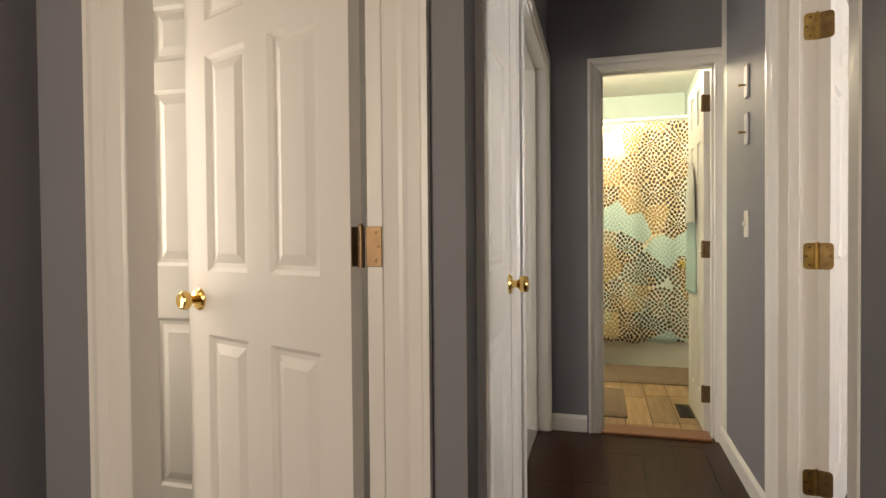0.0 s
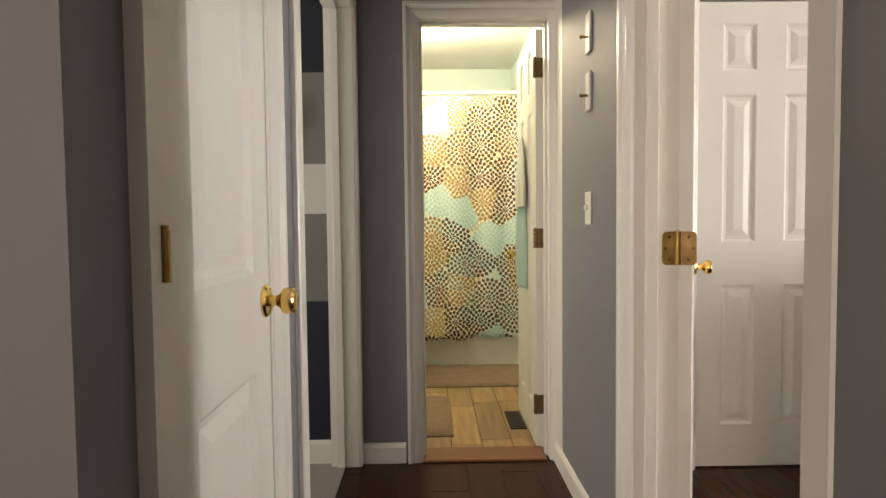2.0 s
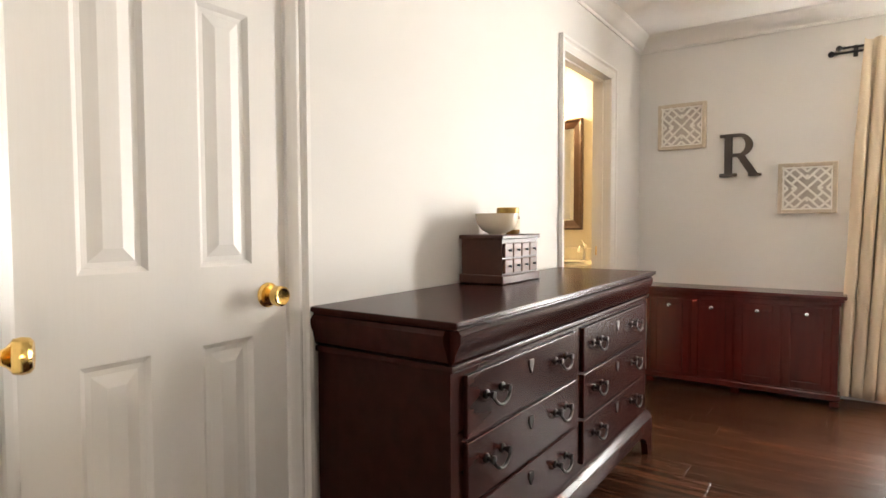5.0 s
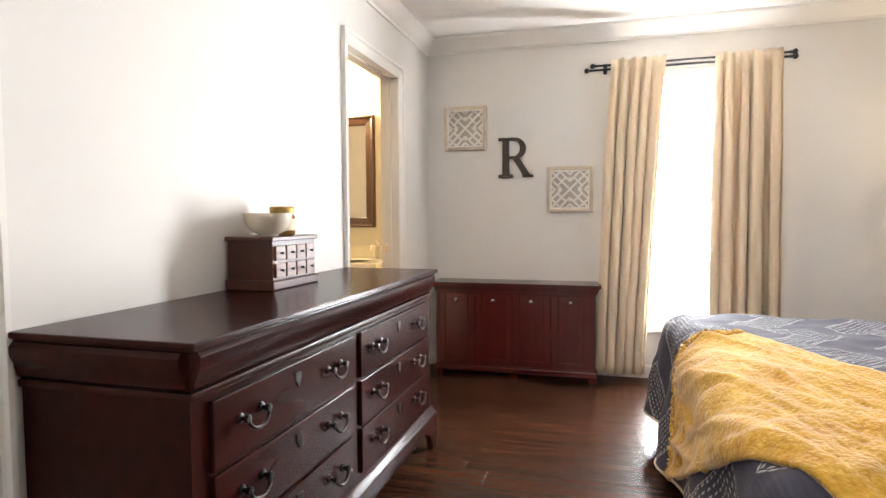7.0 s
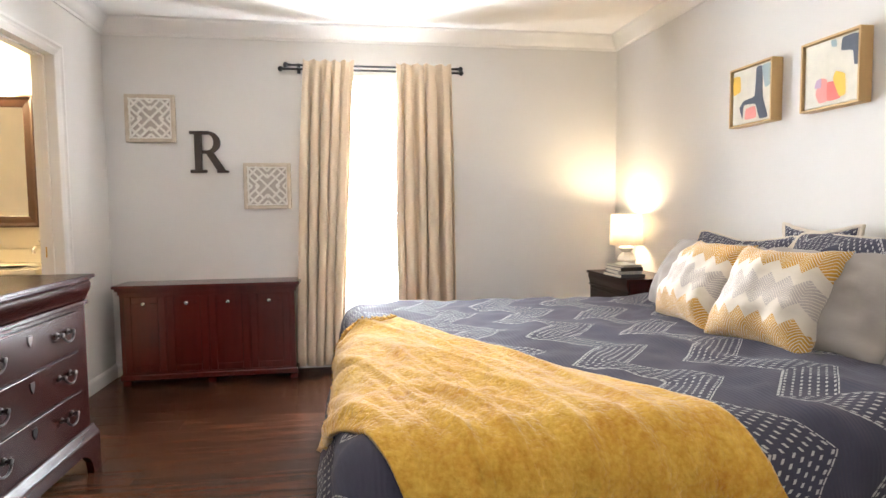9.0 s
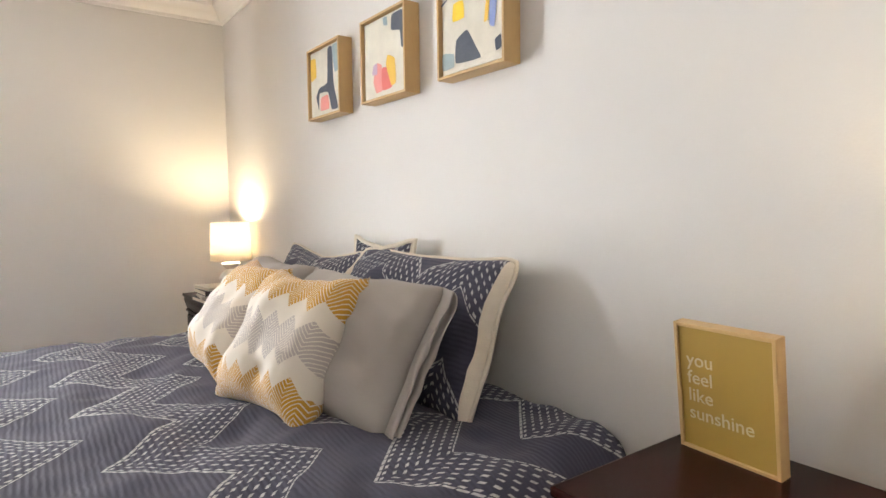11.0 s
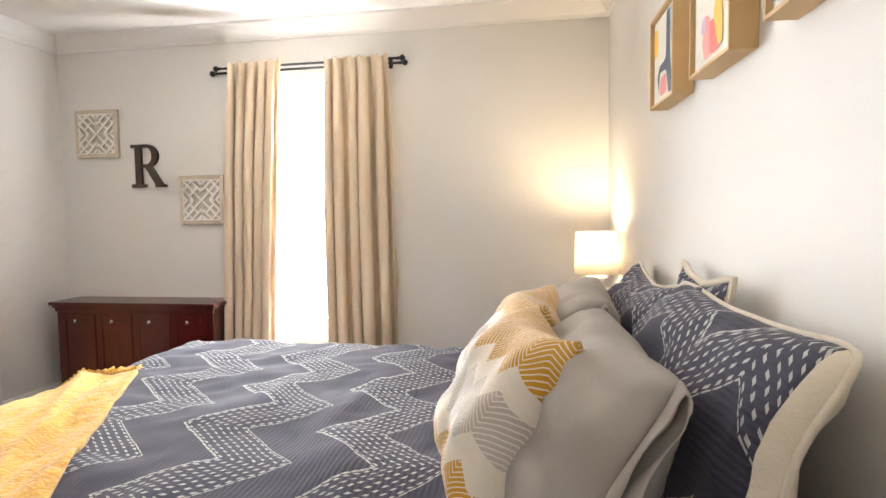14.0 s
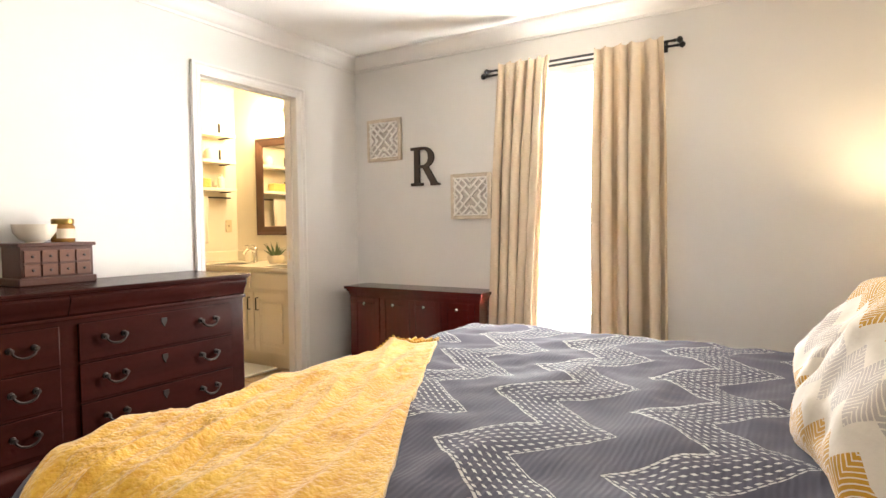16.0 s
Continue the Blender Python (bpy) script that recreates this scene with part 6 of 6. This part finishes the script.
for k in range(26):
    a, tilt, ln = rnd.uniform(0, 6.28), rnd.uniform(0.15, 0.95), rnd.uniform(0.08, 0.16)
    bm = bmesh.new()
    d = Vector((math.cos(a) * math.sin(tilt), math.sin(a) * math.sin(tilt), math.cos(tilt)))
    p0 = Vector((math.cos(a) * 0.02, math.sin(a) * 0.02, 0.055))
    cyl(bm, p0, p0 + d * ln * 0.5, 0.0065, 0.006, 6)
    cyl(bm, p0 + d * ln * 0.5, p0 + d * ln + Vector((0, 0, -0.012 * tilt)), 0.006, 0.0006, 6)
    part("leaf", bm, LEAF, pl)
mi = thing("mirror", "rectangular mirror in a dark wooden frame", "mirror", at=pose(5.348, 4.165, 1.48))
FRAMEWOOD = material("dark_brown_mirror_frame", (0.055, 0.024, 0.014), 0.35, tint=(0.085, 0.04, 0.022), scale=9, bump=0.08)
bm = bmesh.new()
hw, hh = 0.395, 0.44
fp = [(0, 0), (0.030, 0), (0.036, 0.012), (0.026, 0.030), (0.022, 0.050), (0.016, 0.072), (0.010, 0.078), (0, 0.078)]
vs = []
for p, q in fp:
    vs.append([bm.verts.new((-p, sy * (hw - q), sz * (hh - q))) for sy, sz in ((-1, -1), (1, -1), (1, 1), (-1, 1))])
for k in range(len(fp)):
    for j in range(4):
        bm.faces.new((vs[k][j], vs[k][(j + 1) % 4], vs[(k + 1) % len(fp)][(j + 1) % 4], vs[(k + 1) % len(fp)][j]))
part("frame", bm, FRAMEWOOD, mi)
part("glass", boxes((-0.008, -hw + 0.07, -hh + 0.07, -0.003, hw - 0.07, hh - 0.07)), MIRROR, mi, "silvered mirror glass")
vl = thing("vanity_light", "nickel wavy bar light with frosted glass shades", "wall light", at=pose(5.348, 4.20, 2.10))
part("backplate", boxes((-0.020, -0.09, -0.05, 0, 0.09, 0.05), bevel=0.006), NICKEL, vl)
bm = bmesh.new()
tube(bm, [Vector((-0.075, -0.27 + 0.036 * k, 0.040 + 0.020 * math.cos(2 * math.pi * k / 5))) for k in range(16)], 0.007, 8)
cyl(bm, (-0.01, 0, 0.03), (-0.075, 0, 0.035), 0.008, n=8)
part("bar", bm, NICKEL, vl, smooth=True)
FROST = glow("lit_frosted_shade", (1.0, 0.87, 0.62), 5.0)
for y in (0.20, 0.0, -0.20):
    part("shade", lathe([(0.020, 0.030), (0.028, 0.025), (0.044, -0.02), (0.052, -0.075), (0.050, -0.075), (0.040, -0.02), (0.018, 0.024)], pose(-0.075, y, 0.0), 20), FROST, vl, "lit frosted glass shade", smooth=True).visible_shadow = False
SHELFW = material("white_shelf_paint", (0.76, 0.70, 0.60), 0.5, scale=6)
for k, z in enumerate((1.93, 1.69, 1.44)):
    sh = thing("wall_shelf", "white wall shelf on black brackets", "shelf", "bathroom shelves")
    part("board", boxes((4.62, 4.715, z, 5.235, 4.868, z + 0.028), bevel=0.003), SHELFW, sh)
    for x in (4.72, 5.17):
        bm = boxes((x - 0.010, 4.73, z - 0.008, x + 0.010, 4.868, z), (x - 0.010, 4.860, z - 0.008, x + 0.010, 4.868, z + 0.14), bevel=0.002)
        part("bracket", bm, IRON, sh, "black iron bracket")
tb = thing("towel_bar", "black towel bar under the shelves", "towel bar")
bm = bmesh.new()
tube(bm, [Vector((4.68, 4.868, 1.385)), Vector((4.68, 4.79, 1.385)), Vector((5.215, 4.79, 1.385)), Vector((5.215, 4.868, 1.385))], 0.007, 8)
part("bar", bm, IRON, tb, smooth=True)
cn = lathe([(0, 0), (0.045, 0), (0.050, 0.03), (0.044, 0.075), (0.026, 0.095), (0.012, 0.10), (0.0, 0.112)], pose(5.0, 4.79, 1.7182), 20)
tagged(part("jar", cn, CERAMIC, smooth=True), "cream lidded ceramic jar on a shelf", "jar", "things on the shelves")
cn = boxes((4.80, 4.74, 1.4682, 4.98, 4.83, 1.55), bevel=0.01, seg=2)
tagged(part("basket", cn, material("yellow_straw", (0.55, 0.42, 0.12), 0.8, scale=60, bump=0.5, bump_scale=120)), "small yellow straw basket on a shelf", "basket", "things on the shelves")
cn = lathe([(0, 0), (0.03, 0), (0.032, 0.09), (0.014, 0.11), (0.014, 0.13), (0, 0.13)], pose(5.12, 4.79, 1.4682), 16)
tagged(part("bottle", cn, SHELFW, smooth=True), "white bottle on a shelf", "bottle", "things on the shelves")
tw = thing("hand_towel", "cream towel hanging on the towel bar", "towel")


def vtowel(a, b_):
    return Vector((4.76 + a * 0.20 + 0.006 * math.sin(9 * b_), 4.778 - 0.010 * math.sin(13 * a) * b_, 1.392 - b_ * 0.42)), (a, b_)


cloth("cloth", 16, 16, vtowel, SHELFW, tw, thick=0.012)
s3 = thing("light_switch", "almond light switch plate above the counter", "switch", "wall plates")
part("plate", boxes((5.215, 4.863, 1.07, 5.285, 4.869, 1.185), bevel=0.003), ALMOND, s3)
part("toggle", boxes((5.244, 4.852, 1.117, 5.256, 4.864, 1.137), bevel=0.002), ALMOND, s3)
mt = boxes((4.10, 3.75, 0.0, 4.80, 4.30, 0.018), bevel=0.008, seg=2)
tagged(part("bath_mat", mt, TERRY), "white bath mat before the vanity", "bath mat")

# ---- floors, piece by piece ----
def planks(name, label, x0, y0, x1, y1, w, length, mat, seed, gap=0.0016, along="y", thick=0.012, z=0.0):
    """Boards laid in staggered rows over a dark base; whole boards share one mesh."""
    rnd = random.Random(seed)
    bm = boxes((x0, y0, z - thick - 0.004, x1, y1, z - 0.003))
    fl = tagged(part(name, bm, JOINT), label, "floor", kind="structure")
    shared = {}
    a0, a1, b0, b1 = (x0, x1, y0, y1) if along == "y" else (y0, y1, x0, x1)
    a = a0
    while a < a1 - 0.005:
        aw = min(w, a1 - a)
        b = b0 - rnd.uniform(0.05, 0.95) * length
        while b < b1:
            s, e = max(b, b0), min(b + length, b1)
            if e - s > 0.03:
                key = (round(aw, 4), round(e - s, 4))
                if key not in shared:
                    wx, wy = (aw, e - s) if along == "y" else (e - s, aw)
                    me_bm = bmesh.new()
                    box(me_bm, gap / 2, gap / 2, -0.009, wx - gap / 2, wy - gap / 2, 0.0, 0.0012)
                    me = bpy.data.meshes.new("plank")
                    me_bm.to_mesh(me)
                    me_bm.free()
                    me.materials.append(mat)
                    shared[key] = me
                ob = new("plank", shared[key])
                ob.parent = fl
                ob.location = (a, s, z) if along == "y" else (s, a, z)
            b += length
        a += w
    return fl


PLANKY = material("dark_walnut_plank_long", (0.024, 0.0085, 0.0045), 0.27, tint=(0.080, 0.029, 0.013), scale=6, amount=0.75, bump=0.08, bump_scale=30, stretch=(6, 0.45, 6), random=0.25, spec=0.14)
planks("floor_bedroom", "dark walnut plank floor", XR + 0.02, -0.50, XW, YN + 0.12, 0.152, 1.22, PLANKY, 2)
planks("floor_hall", "dark walnut plank floor in the hall", -1.32, -1.8, XR + 0.02, YB, 0.152, 1.22, HALLWOOD, 3)
BATHPLANK = material("tan_wood_look_tile", (0.40, 0.26, 0.13), 0.35, tint=(0.22, 0.135, 0.065), scale=6, amount=0.85, bump=0.06, stretch=(6, 0.6, 6), random=0.28)
planks("floor_bathroom", "tan wood-look tile floor", -0.60, YB + 0.12, 0.92, 5.20, 0.150, 0.60, BATHPLANK, 4, 0.004)
VTILE = material("tan_stone_tile", (0.46, 0.32, 0.19), 0.4, tint=(0.38, 0.25, 0.14), scale=7, bump=0.06, random=0.08)
planks("floor_vanity", "tan stone tile floor", 2.92, YN + 0.12, 5.35, 4.87, 0.305, 0.305, VTILE, 5, 0.006)
